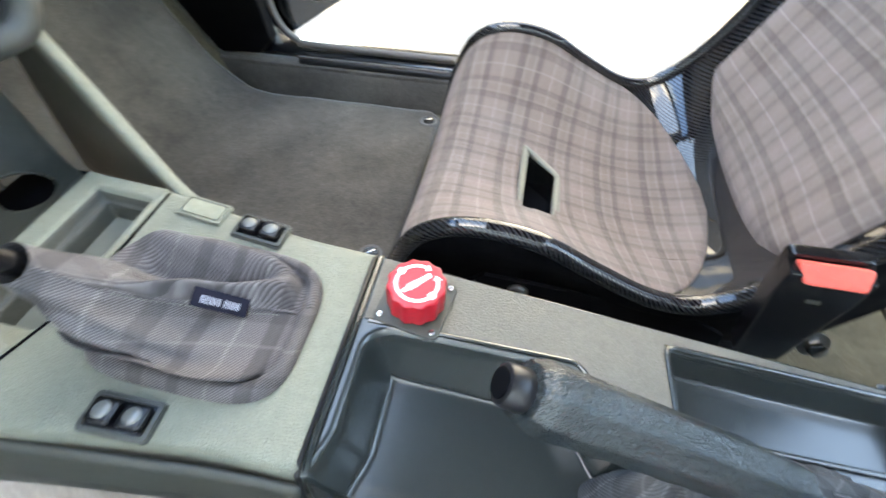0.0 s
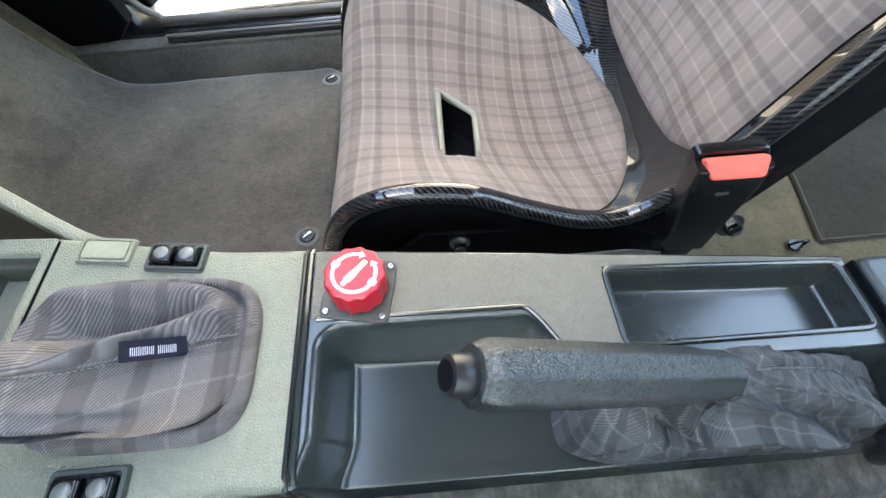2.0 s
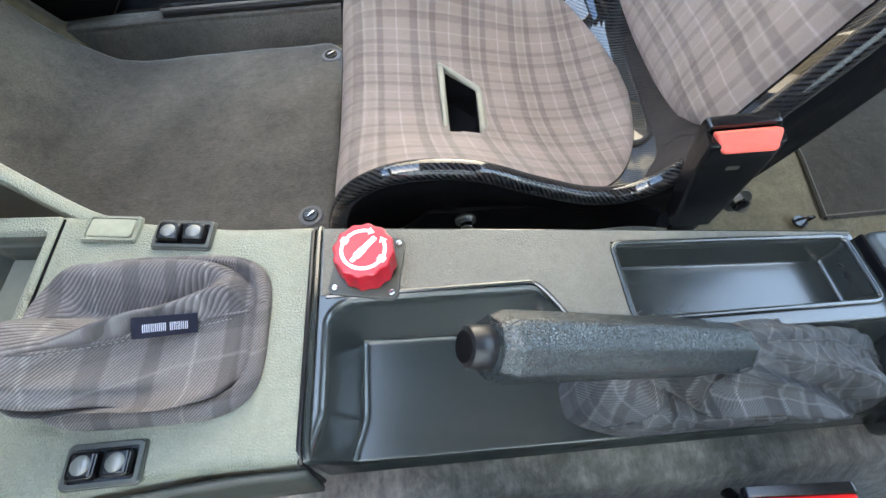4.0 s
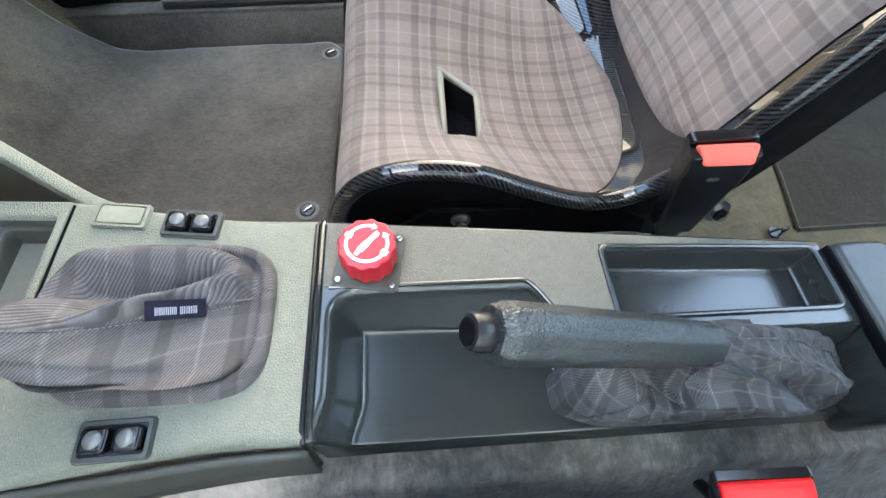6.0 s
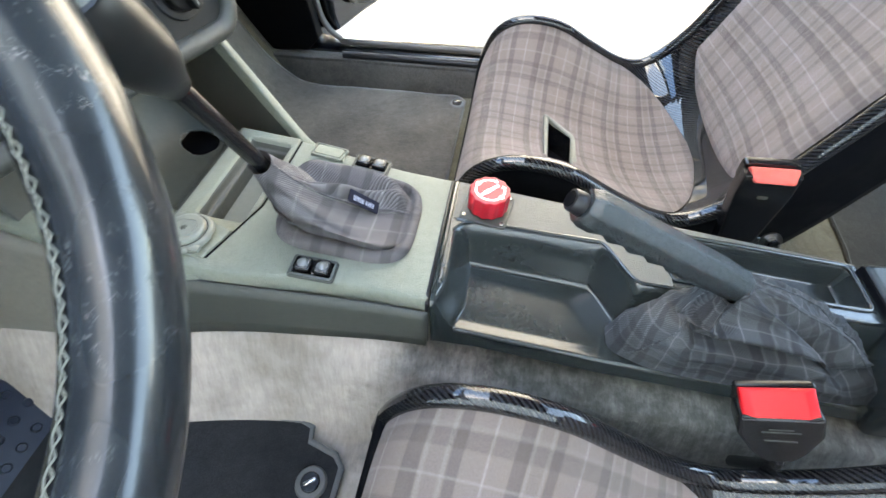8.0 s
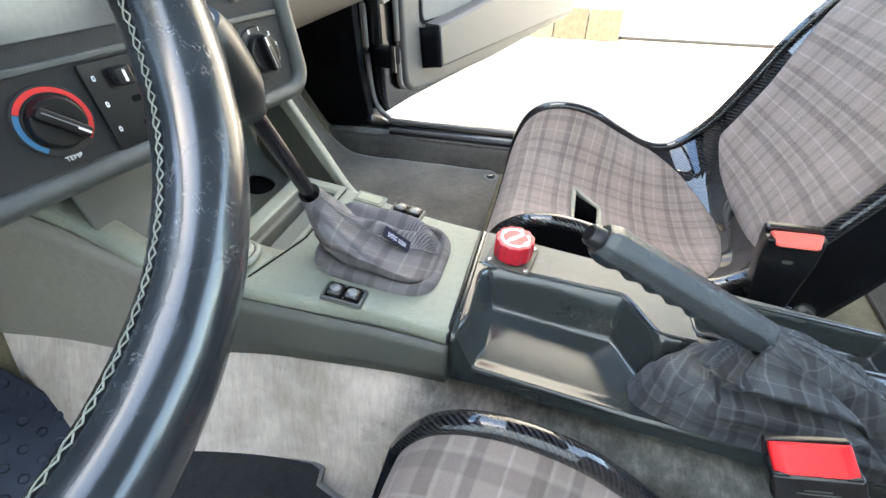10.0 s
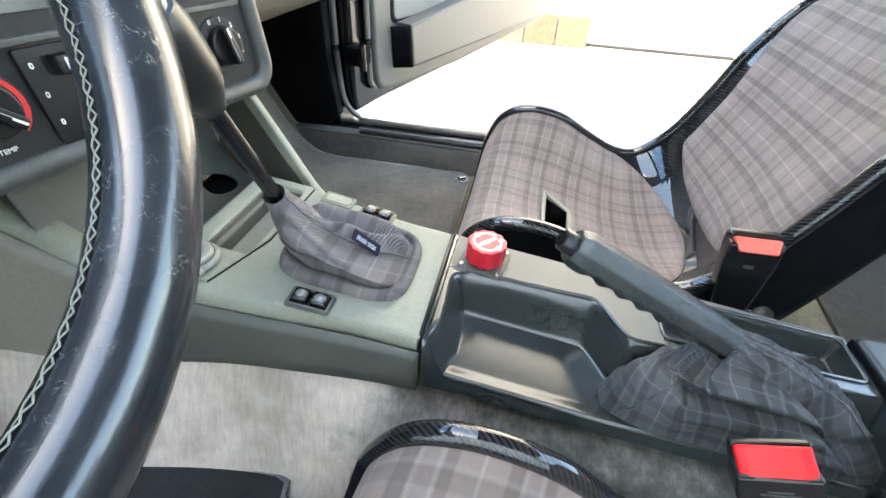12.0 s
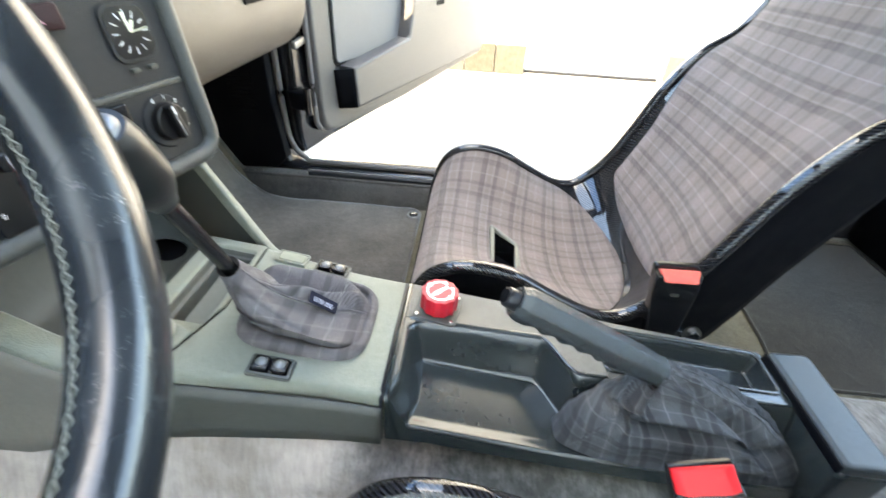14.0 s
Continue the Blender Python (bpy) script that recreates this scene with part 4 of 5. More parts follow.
part("gaiter_panel", gaiter_panel(0.012, 0.512, -0.6), "gaiter_cloth", gl, "grey tartan twill panel with deep folds", 75)
part("gaiter_panel", gaiter_panel(0.512, 1.012, 0.75), "gaiter_cloth", gl, "grey tartan twill panel over a rolled hem", 75)
for at in (0.012, 0.512):
    seam = [gaiter(0.18 + 0.81 * i / 40, at) + Vector((0, 0, 0.0004)) for i in range(41)]
    part("seam", tube(seam, 0.0011, 6), "gaiter_cloth", gl, "stitched seam")
for i in range(34):
    q0, q1 = gaiter(0.26 + 0.017 * i, 1.006), gaiter(0.26 + 0.017 * i + 0.009, 1.006)
    part("stitch", tube([q0 + Vector((0, 0, 0.0006)), (q0 + q1) / 2 + Vector((0, 0, 0.0012)), q1 + Vector((0, 0, 0.0006))], 0.00035, 5), "white_thread", gl)
stem0, stem1 = COLLAR - lev * 0.02, COLLAR + lev * 0.128
part("stem", tube([stem0, stem1], 0.0078, 20), "black_plastic", gl, "satin black lever stem")
kn = [stem1 - lev * 0.002, stem1 + lev * 0.012, stem1 + lev * 0.034, stem1 + lev * 0.058, stem1 + lev * 0.074, stem1 + lev * 0.08]
knob = part("knob", tube(kn, lambda t: 0.0112 + 0.0112 * ease(0.0, 0.42, t) - 0.004 * ease(0.6, 0.97, t), 24, 36), "knob_hide", gl, "black leather gear knob", 60)
part("knob_cap", rod(0.0155, 0.004, frame_of(stem1 + lev * 0.081, (1, 0, 0), Vector((1, 0, 0)).cross(lev) * -1), 24, 0.012, 0.001), "dull_steel", knob, "small shiny cap")
# navy tag sewn over the seam; its lettering is a maker's, so bars
tag_at = min((gaiter(0.2 + 0.008 * i, 0.97 + 0.004 * j) for i in range(90) for j in range(26)), key=lambda q: (q.x + 0.0975) ** 2 + (q.y - 0.0955) ** 2)
lm = frame_of(tag_at + Vector((0.0075, -0.002, 0.0055)), (0.026, 0.013, -0.031), (0.0, 0.013, 0.005))
tag = part("tag", slab(rounded(0.042, 0.0145, 0.001), 0, 0.0009, lm), "label_cloth", gl, "navy woven tag with white lettering")
for i in range(11):
    x = -0.0140 + 0.0025 * i + (0.0020 if i > 5 else 0)
    bar = join(slab(rounded(0.0005, 0.0058, 0.0002, 2, x - 0.0006, -0.0008), 0.0009, 0.0011, lm), slab(rounded(0.0005, 0.0058, 0.0002, 2, x + 0.0006, -0.0008), 0.0009, 0.0011, lm))
    part("print_bar", bar, "tag_print", tag)

# ---- rear console ----
rc = thing("rear_console", (0.25, 0.08, 0.30), "dark grained plastic handbrake console with two open trays", "console")


def top_line(x):
    return 0.402 - 0.062 * x


def console_height(x, y):
    z = top_line(x)
    edge_y = 0.120 - 0.052 * ease(0.182, 0.228, x)          # inner edge of the strip
    fl_z = 0.353 - 0.135 * x if x < 0.2 else 0.326 - 0.09 * (x - 0.2)
    # big tray: a sunk outline with round corners
    rad = 0.024
    qx, qy = 0.0105 - 0.008 * ease(0.035, 0.0, y) + rad - x, y - (edge_y - rad)
    sd = min(max(qx, qy), 0.0) + math.hypot(max(qx, 0.0), max(qy, 0.0)) - rad
    k_ = ease(0.0, 0.026, -sd)
    z = z * (1 - k_) + fl_z * k_
    # small tray in the strip
    ix = ease(0.259, 0.268, x) * (1 - ease(0.472, 0.482, x))
    iy = ease(0.082, 0.09, y) * (1 - ease(0.134, 0.142, y - 0.01 * (0.48 - x) / 0.22 * 0.9))
    z -= 0.03 * ix * iy
    return z


NX, NY = 190, 96


def cx_at(u):
    return 0.0015 + 0.4855 * u


def yp_at(x):
    return 0.192 - 0.082 * x


def shell_fn(u, v_):
    x = cx_at(u)
    yp = yp_at(x)
    ylo = -0.003
    if v_ < 0.04:
        f = v_ / 0.04
        z = console_height(x, ylo + 0.004)
        bottom = max(0.25, min(z - 0.016, 0.33))
        return Vector((x, ylo - 0.004 * (1 - f) + 0.002 * f, bottom + (z - 0.002 - bottom) * f))
    if v_ > 0.95:
        f = (v_ - 0.95) / 0.05
        z = console_height(x, yp)
        return Vector((x, yp + 0.004 * f + 0.001, z - 0.003 - 0.10 * f))
    f = (v_ - 0.04) / 0.91
    y = ylo + 0.002 + (yp - ylo - 0.004) * f
    z = console_height(x, y)
    lipz = 0.0022 * (1 - ease(0.0, 0.016, y)) * (1 if z < 0.37 else 0)
    return Vector((x, y, z + lipz))


def strip_near(x):
    return 0.1225 - 0.053 * ease(0.182, 0.228, x)


part("moulding", sheet(shell_fn, NX, NY), "tray_plastic", rc, angle=50)
edge_line = [Vector((x_, strip_near(x_) - 0.001, top_line(x_))) for x_ in (0.012 + 0.25 * i / 60 for i in range(61))]
part("tray_edge", tube(edge_line, 0.0022, 8), "tray_plastic", rc, "rounded edge between tray and strip")
bm = tube([(0.0035, -0.004, 0.338), (0.0035, 0.0, 0.385), (0.0035, 0.004, 0.4), (0.0035, 0.012, 0.403), (0.0035, 0.096, 0.4035), (0.0035, 0.184, 0.403), (0.0035, 0.191, 0.398)], 0.003, 8)
part("front_edge", bm, "tray_plastic", rc, "worn rounded front edge")


# worn strip beside the trays, a finer, lighter grain; it runs round the small tray
def tray_far(x):
    return 0.1455 + 0.009 * (0.48 - x) / 0.22


def strip_fn(x0, x1, near, far):
    def fn(u, v_):
        x = x0 + (x1 - x0) * u
        y = near(x) + (far(x) - near(x)) * v_
        return Vector((x, y, top_line(x) + 0.0012))
    return fn


def strip_far(x):
    return yp_at(x) - 0.004


sb = strip_fn(0.008, 0.2615, strip_near, strip_far)
part("armrest_strip", sheet(sb, 40, 14), "strip_plastic", rc, "worn grey-brown grained strip", 60)
part("armrest_strip", sheet(strip_fn(0.2615, 0.486, tray_far, strip_far), 30, 3), "strip_plastic", rc, "narrow strip beside the small tray", 60)
rimc = round_poly([(0.262, 0.0805), (0.479, 0.0805), (0.479, 0.144), (0.262, 0.153)], 0.009)
rl_ = [(x, y, top_line(x) + 0.0005) for x, y in rimc]
part("tray_rim", tube(rl_ + [rl_[0]], 0.0028, 10, 0, 1.0, False), "tray_plastic", rc, "rounded bright-edged rim of the small tray", 60)

cap = thing("console_cap", (0.52, 0.065, 0.3), "satin grey plastic cap on the console's rear end", "console")
cm_ = frame_of((0.5155, 0.063, 0.371), (0, 1, 0), (-1, 0, 0))
part("lid", slab(rounded(0.158, 0.053, 0.008), 0, 0.014, cm_, 0.006, 4), "cap_plastic", cap)
part("body", box((0.056, 0.162, 0.10), (0.518, 0.063, 0.322), 0.008, 3), "tray_plastic", cap, "dark lower body")
part("gap", box((0.003, 0.155, 0.012), (0.4885, 0.064, 0.374), 0.001), "black_matt", cap)

# brake-balance knob on its square plate
bk = thing("balance_knob", (0.047, 0.147, top_line(0.047)), "red anodised scalloped knob with white dial print on a black plate", "knob")
kb = frame_of((0.047, 0.146, top_line(0.047) + 0.0015), (1, -0.17, -0.06), (0.17, 1, 0))
part("plate", slab(rounded(0.058, 0.058, 0.006), 0, 0.003, kb, 0.0008), "side_plastic", bk, "dark square plate")
for sx_ in (-1, 1):
    for sy_ in (-1, 1):
        sc_ = part("screw", rod(0.0033, 0.0022, kb @ pose(0.0235 * sx_, 0.0235 * sy_, 0.004), 14, 0.0026, 0.0004), "steel", bk)
        part("slot", box((0.0045, 0.0009, 0.0006), m=kb @ pose(0.0235 * sx_, 0.0235 * sy_, 0.0052, 0, 0, 30 * sx_ + 20)), "black_plastic", sc_)
sc_out = []
for i in range(144):
    a = 2 * math.pi * i / 144
    sc_out.append(((0.0243 + 0.0008 * math.cos(12 * a)) * math.cos(a), (0.0243 + 0.0008 * math.cos(12 * a)) * math.sin(a)))
kk = part("grip", slab(sc_out, 0.006, 0.031, kb, 0.0018, 2), "red_anodised", bk, "red scalloped grip")
part("collar", rod(0.014, 0.005, kb @ pose(0, 0, 0.0045), 24), "black_plastic", bk)
zt = 0.0311
GAP = 57.0          # where the two arrowheads meet, at the end of the bar
part("dial_arc", ring_bars(0.0158, 0.0186, GAP + 24, GAP + 336, 60, zt, zt + 0.0003, kb), "white_print", kk)
for way in (-1, 1):
    a0, a1 = radians(GAP + 26 * way), radians(GAP + 11 * way)
    tip = [(0.0172 * math.cos(a1), 0.0172 * math.sin(a1)), (0.0206 * math.cos(a0), 0.0206 * math.sin(a0)), (0.0138 * math.cos(a0), 0.0138 * math.sin(a0))]
    part("arrow", slab(tip if way < 0 else tip[::-1], zt, zt + 0.0003, kb), "white_print", kk)
for a0 in (159, -24):
    at_ = kb @ pose(0.0172 * math.cos(radians(a0)), 0.0172 * math.sin(radians(a0)), 0, 0, 0, a0 - 90)
    part("letter_bar", slab(rounded(0.0052, 0.0062, 0.0008, 3), zt, zt + 0.0004, at_), "white_print", kk)
for off, ln, wd in ((-0.0108, 0.0055, 0.0036), (-0.0042, 0.0085, 0.0060), (0.0036, 0.0065, 0.0048), (0.0104, 0.0062, 0.0044)):
    part("print_bar", slab(rounded(ln + 0.001, wd, 0.0008, 3, off), zt, zt + 0.0003, kb @ pose(0, 0, 0, 0, 0, GAP)), "white_print", kk)

# ---- handbrake ----
hb = thing("handbrake", (0.33, 0.04, 0.31), "black leather handbrake grip raised from a dark tartan gaiter", "handbrake")
HB0, HB1 = Vector((0.1265, 0.030, 0.530)), Vector((0.294, 0.039, 0.440))
hd = (HB1 - HB0).normalized()
hs = hd.cross(Vector((0, 0, 1))).normalized()
hu = hs.cross(hd)


def grip(u, v_):
    """A flat-topped, eight-sided bar with finger scallops beneath."""
    ln = (HB1 - HB0).length
    d = u * ln
    end = 0.84 + 0.16 * ease(0.0, 0.010, d) - 0.09 * ease(ln - 0.04, ln - 0.012, d)
    w = 0.0168 * end
    hgt = 0.0185 * end
    a = 2 * math.pi * v_ + 0.0001
    c, s = math.cos(a), math.sin(a)
    # eight flats with softened corners
    flat = math.pi / 4
    near = (a + flat / 2) % flat - flat / 2
    oct_ = math.cos(flat / 2) / math.cos(near) * 1.04
    y = w * c * oct_
    z = hgt * s * oct_
    if s < -0.2:
        wave = 0.5 - 0.5 * math.cos(2 * math.pi * (d - 0.02) / 0.024)
        z += 0.0042 * wave * (-s) * ease(0.015, 0.03, d) * (1 - ease(0.118, 0.13, d))
    return HB0 + hd * d + hs * y + hu * z


bm = sheet(grip, 90, 48, None, True)
bm.faces.new([bm.verts[j] for j in range(48)] if bm.verts.ensure_lookup_table() is None else [])
bm.faces.new([bm.verts[90 * 48 + j] for j in range(47, -1, -1)])
part("grip", bm, "hide", hb, "worn black grained leather grip", 30)
bmat = frame_of(HB0 - hd * 0.004, hs, hu)
bt = part("button", rod(0.0104, 0.016, bmat, 28, 0.0098, 0.002), "black_rubber", hb, "shiny black release button")
part("button_face", rod(0.0072, 0.002, frame_of(HB0 - hd * 0.0118, hs, hu), 24), "black_matt", bt)


NECK = HB1 - hd * 0.006


def brake_gaiter(u, v_):
    """Slack cloth from the tray's slot up to the end of the grip, like a collapsed tent."""
    a = 2 * math.pi * v_
    c, s_ = math.cos(a), math.sin(a)
    bx = 0.355 + 0.153 * math.copysign(abs(c) ** 0.45, c)
    by = 0.0325 + 0.0335 * math.copysign(abs(s_) ** 0.45, s_) * (0.78 + 0.22 * ease(0.2, 0.25, bx)) * (0.92 + 0.08 * ease(0.508, 0.47, bx))
    base = Vector((bx, by, 0.3255 - 0.09 * (bx - 0.2)))
    r = 0.0150
    top = NECK + (hu * c - hs * s_) * r + hd * (0.012 * max(0.0, -c) + 0.004 * abs(s_))
    front, rear = max(0.0, -c), max(0.0, c)
    knee = base.lerp(top, 0.36 - 0.02 * rear - 0.12 * front)
    knee.z = base.z + (top.z - base.z) * (0.60 + 0.02 * rear - 0.02 * front)
    knee.y += 0.006 * s_
    p = base * (1 - u) ** 2 + knee * 2 * u * (1 - u) + top * u * u
    arch = math.sin(math.pi * u)

    def ridge(at, w):
        d_ = (v_ - at + 0.5) % 1 - 0.5
        return math.exp(-(d_ / w) ** 2)
    # a slack fold hangs over the lower part, from the crotch down to the rear
    mid_, near = 0.50 - 0.26 * c, max(0.0, -s_) ** 0.5
    fold_ = math.exp(-((u - mid_) / 0.065) ** 2)
    over_ = math.exp(-((u - mid_ - 0.15) / 0.09) ** 2)
    p.y += near * (0.013 * fold_ - 0.010 * over_)
    p.z += near * (-0.007 * fold_ + 0.005 * over_)
    # the front lump tucked under the neck, then diagonal folds that run down to the rear
    p.z += 0.012 * front * math.exp(-((u - 0.42) / 0.2) ** 2) - 0.020 * front * math.exp(-((u - 0.84) / 0.13) ** 2)
    p.z += 0.012 * ridge(0.93, 0.030) * arch - 0.016 * ridge(0.855, 0.030) * arch + 0.010 * ridge(0.79, 0.035) * arch - 0.012 * ridge(0.70, 0.03) * arch
    p.y += -0.008 * ridge(0.79, 0.04) * arch + 0.006 * ridge(0.86, 0.03) * arch - 0.006 * ridge(0.62, 0.05) * arch
    p.z += 0.010 * ridge(0.06, 0.04) * arch - 0.010 * ridge(0.13, 0.03) * arch
    f1 = 1 - abs(noise.noise((p.x * 22 + p.z * 14, p.y * 26, p.z * 30))) * 2
    f2 = 1 - abs(noise.noise((p.x * 46 - p.z * 30, p.y * 40 + 3, p.z * 40))) * 2
    out_ = Vector((0.3 * c, s_, 0.8)).normalized()
    p += out_ * (0.0075 * (f1 - 0.5) + 0.0022 * (f2 - 0.5)) * min(1.0, arch * 1.5) * (1 - 0.35 * front)
    p += out_ * 0.0014 * math.sin(bx * 210 + u * 9) * arch
    return p


bgt = part("gaiter", sheet(brake_gaiter, 64, 150, laid_flat(brake_gaiter, 64, 150, 0.75), False), "brake_gaiter_cloth", hb, "dark blue-grey tartan gaiter, slack and creased", 75)
for at_, u0, u1 in ((0.60, 0.06, 0.72), (0.90, 0.25, 0.97), (0.995, 0.05, 0.95)):
    sm = [brake_gaiter(u0 + (u1 - u0) * i / 40, at_ + 0.02 * math.sin(3 * i / 40)) + Vector((0, -0.0003, 0.0006)) for i in range(41)]
    part("seam", tube(sm, 0.0010, 6), "brake_gaiter_cloth", hb, "piped seam")
sm = [brake_gaiter(0.985, i / 36) for i in range(37)]
part("neck_hem", tube(sm, 0.0011, 8), "brake_gaiter_cloth", hb)


# ---- belt buckles ----
def buckle(name, m, label, red, stalk):
    """A buckle along its own y, its slanting press button on top, its broad face towards +z."""
    ob = thing(name, m.translation, label, "seat belt buckle")
    out = round_poly([(-0.0305, 0.003), (-0.0315, -0.020), (-0.021, -0.043), (-0.010, -0.056), (0.010, -0.056), (0.021, -0.043), (0.0315, -0.020), (0.0305, 0.003)], 0.004, 3)
    part("housing", slab(out, -0.024, 0.002, m, 0.0035, 3), "black_plastic", ob)
    part("hood", slab(round_poly([(-0.0305, -0.01), (-0.0300, 0.0175), (0.0300, 0.0175), (0.0305, -0.01)][::-1], 0.004, 4), -0.027, -0.0205, m, 0.002, 2), "black_plastic", ob)
    mt = m @ pose(0, 0.0005, -0.0015, -48, 0, 0)
    rows = []
    for k_, zz in ((1.0, -0.006), (1.0, 0.002), (0.95, 0.0035), (0.72, 0.0055), (0.66, 0.0056)):
        rows.append([(x_ * k_, (y_ - 0.0) * (0.55 + 0.45 * k_), zz) for x_, y_ in ((-0.0275, -0.0005), (0.0275, -0.0005), (0.0275, 0.0245), (-0.0275, 0.0245))])
    bm = bmesh.new()
    vs = [[bm.verts.new(q) for q in row] for row in rows]
    for lo_, hi_ in zip(vs, vs[1:]):
        for i in range(4):
            bm.faces.new((lo_[i], lo_[(i + 1) % 4], hi_[(i + 1) % 4], hi_[i]))
    bm.faces.new(vs[-1])
    bm.faces.new(vs[0][::-1])
    bmesh.ops.bevel(bm, geom=list(bm.edges), offset=0.0009, segments=2, affect="EDGES", profile=0.5)
    bm.transform(mt)
    bt_ = part("press_button", bm, red, ob, "red press button")
    for sx_ in (-1, 1):
        part("notch", box((0.010, 0.003, 0.003), bevel=0.0006, m=m @ pose(0.0225 * sx_, 0.003, 0.0008)), "black_plastic", bt_)
    for i in range(2):
        part("rib", box((0.028 - 0.004 * i, 0.0010, 0.0010), bevel=0.0003, m=m @ pose(0, -0.014 - 0.011 * i, 0.0023)), "switch_plastic", ob)
    part("embossed_mark", slab(rounded(0.018, 0.0014, 0.0005, 3, 0, -0.011), 0.0018, 0.0023, m), "switch_plastic", ob)
    part("stalk", tube([m @ Vector((0, -0.052, -0.012)), m @ Vector((0, -0.078, -0.012)), Vector(stalk)], 0.0065, 10, 14), "black_plastic", ob)
    return ob


mD = frame_of((0.317, -0.073, 0.4055), (1.0, -0.03, 0.40), (-0.22, 0.30, 0.92))
driver_buckle = buckle("belt_buckle", mD, "black belt buckle with bright red press button on a stalk", "red_plastic", (0.37, -0.05, 0.22))
mP = frame_of((0.376, 0.214, 0.436), (0.95, -0.10, 0.1), (-0.12, -0.02, 1.0))
pb = thing("belt_buckle", (0.376, 0.214, 0.436), "tall black belt buckle with a faded red press button", "seat belt buckle")
out = [(-0.03, 0.012), (-0.03, -0.02), (-0.02, -0.125), (0.02, -0.125), (0.03, -0.02), (0.03, 0.012)]
part("housing", slab(out, -0.012, 0.013, mP, 0.004, 3), "black_plastic", pb)
part("hood", slab(rounded(0.061, 0.03, 0.006, 4, 0, 0.004), -0.014, -0.003, mP, 0.003, 2), "black_plastic", pb)
part("press_button", slab(round_poly([(-0.0265, 0.0095), (0.0265, 0.0095), (0.0245, -0.0095), (-0.019, -0.0095)][::-1], 0.004, 4), -0.003, 0.0045, mP @ pose(0, 0.0095, 0.0075, -40, 0, 0), 0.002, 2), "red_plastic_faded", pb, "faded red press button")
part("embossed_mark", slab(rounded(0.011, 0.005, 0.001, 3, 0, -0.02), 0.0129, 0.0133, mP), "switch_plastic", pb)
part("stalk", box((0.03, 0.008, 0.12), bevel=0.002, m=pose(0.405, 0.226, 0.27, 0, 10, 0)), "black_plastic", pb)
part("anchor_bolt", rod(0.0085, 0.012, frame_of((0.4486, 0.2225, 0.318), (1, 0, 0), (0, 0.3, 1)), 6, 0.009, 0.001), "steel", pb, "shiny anchor bolt")
part("washer", rod(0.015, 0.003, frame_of((0.4486, 0.2285, 0.316), (1, 0, 0), (0, 0.3, 1)), 22), "dull_steel", pb)

# ---- bucket seats ----
SEAT_Y, HALF = 0.4925, 0.2425
RIM = [(-0.014, 0.245), (-0.003, 0.315), (0.026, 0.371), (0.078, 0.396), (0.15, 0.389), (0.22, 0.354), (0.285, 0.325), (0.335, 0.323), (0.375, 0.35),
       (0.413, 0.398), (0.452, 0.48), (0.487, 0.565), (0.54, 0.645), (0.605, 0.70), (0.66, 0.82), (0.69, 0.93)]
MID = [(-0.014, 0.20), (-0.008, 0.262), (0.014, 0.291), (0.06, 0.289), (0.14, 0.274), (0.215, 0.257), (0.285, 0.244), (0.35, 0.244), (0.405, 0.262),
       (0.442, 0.312), (0.472, 0.39), (0.508, 0.48), (0.545, 0.575), (0.585, 0.67), (0.63, 0.79), (0.67, 0.92)]
BACK = [(-0.005, 0.20), (0.0, 0.205), (0.03, 0.21), (0.08, 0.21), (0.15, 0.205), (0.22, 0.2), (0.29, 0.195), (0.37, 0.19), (0.45, 0.195),
        (0.512, 0.23), (0.55, 0.305), (0.585, 0.40), (0.625, 0.49), (0.665, 0.585), (0.70, 0.72), (0.73, 0.92)]
ST = 90
rim_line = curve_points([(x, 0, z) for x, z in RIM], ST + 1)
mid_line = curve_points([(x, 0, z) for x, z in MID], ST + 1)
back_line = curve_points([(x, 0, z) for x, z in BACK], ST + 1)
arc = [0.0]
for i in range(ST):
    arc.append(arc[-1] + (mid_line[i + 1] - mid_line[i]).length)


def sample(line_, s):
    t = s * ST
    i = min(int(t), ST - 1)
    return line_[i].lerp(line_[i + 1], t - i)


def arc_at(s):
    t = s * ST
    i = min(int(t), ST - 1)
    return arc[i] + (arc[i + 1] - arc[i]) * (t - i)


def bowl(s, a):
    """The inside of the shell: s along it, a from -1 to 1 across."""
    r, c = sample(rim_line, s), sample(mid_line, s)
    w = abs(a) ** 2.6
    hw = HALF
    return Vector((c.x + (r.x - c.x) * w, SEAT_Y + hw * (a - 0.06 * math.sin(math.pi * a)), c.z + (r.z - c.z) * w))


def bowl_normal(s, a):
    d = 0.004
    n = (bowl(min(1, s + d), a) - bowl(max(0, s - d), a)).cross(bowl(s, min(1, a + d)) - bowl(s, max(-1, a - d)))
    return n.normalized()


seat = thing("bucket_seat", (0.3, SEAT_Y, 0.16), "carbon bucket seat with faded brown-grey tartan pads", "seat", "front seats")
bm = sheet(lambda u, v_: bowl(u, -1 + 2 * v_), 110, 60, lambda u, v_: (arc_at(u), HALF * 2.2 * v_))
kill = [f for f in bm.faces if 0.136 < f.calc_center_median().x < 0.19 and 0.385 < f.calc_center_median().y < 0.545 and f.calc_center_median().z < 0.35]
bmesh.ops.delete(bm, geom=kill, context="FACES")
part("shell", bm, "carbon", seat, "lacquered carbon shell", 80)


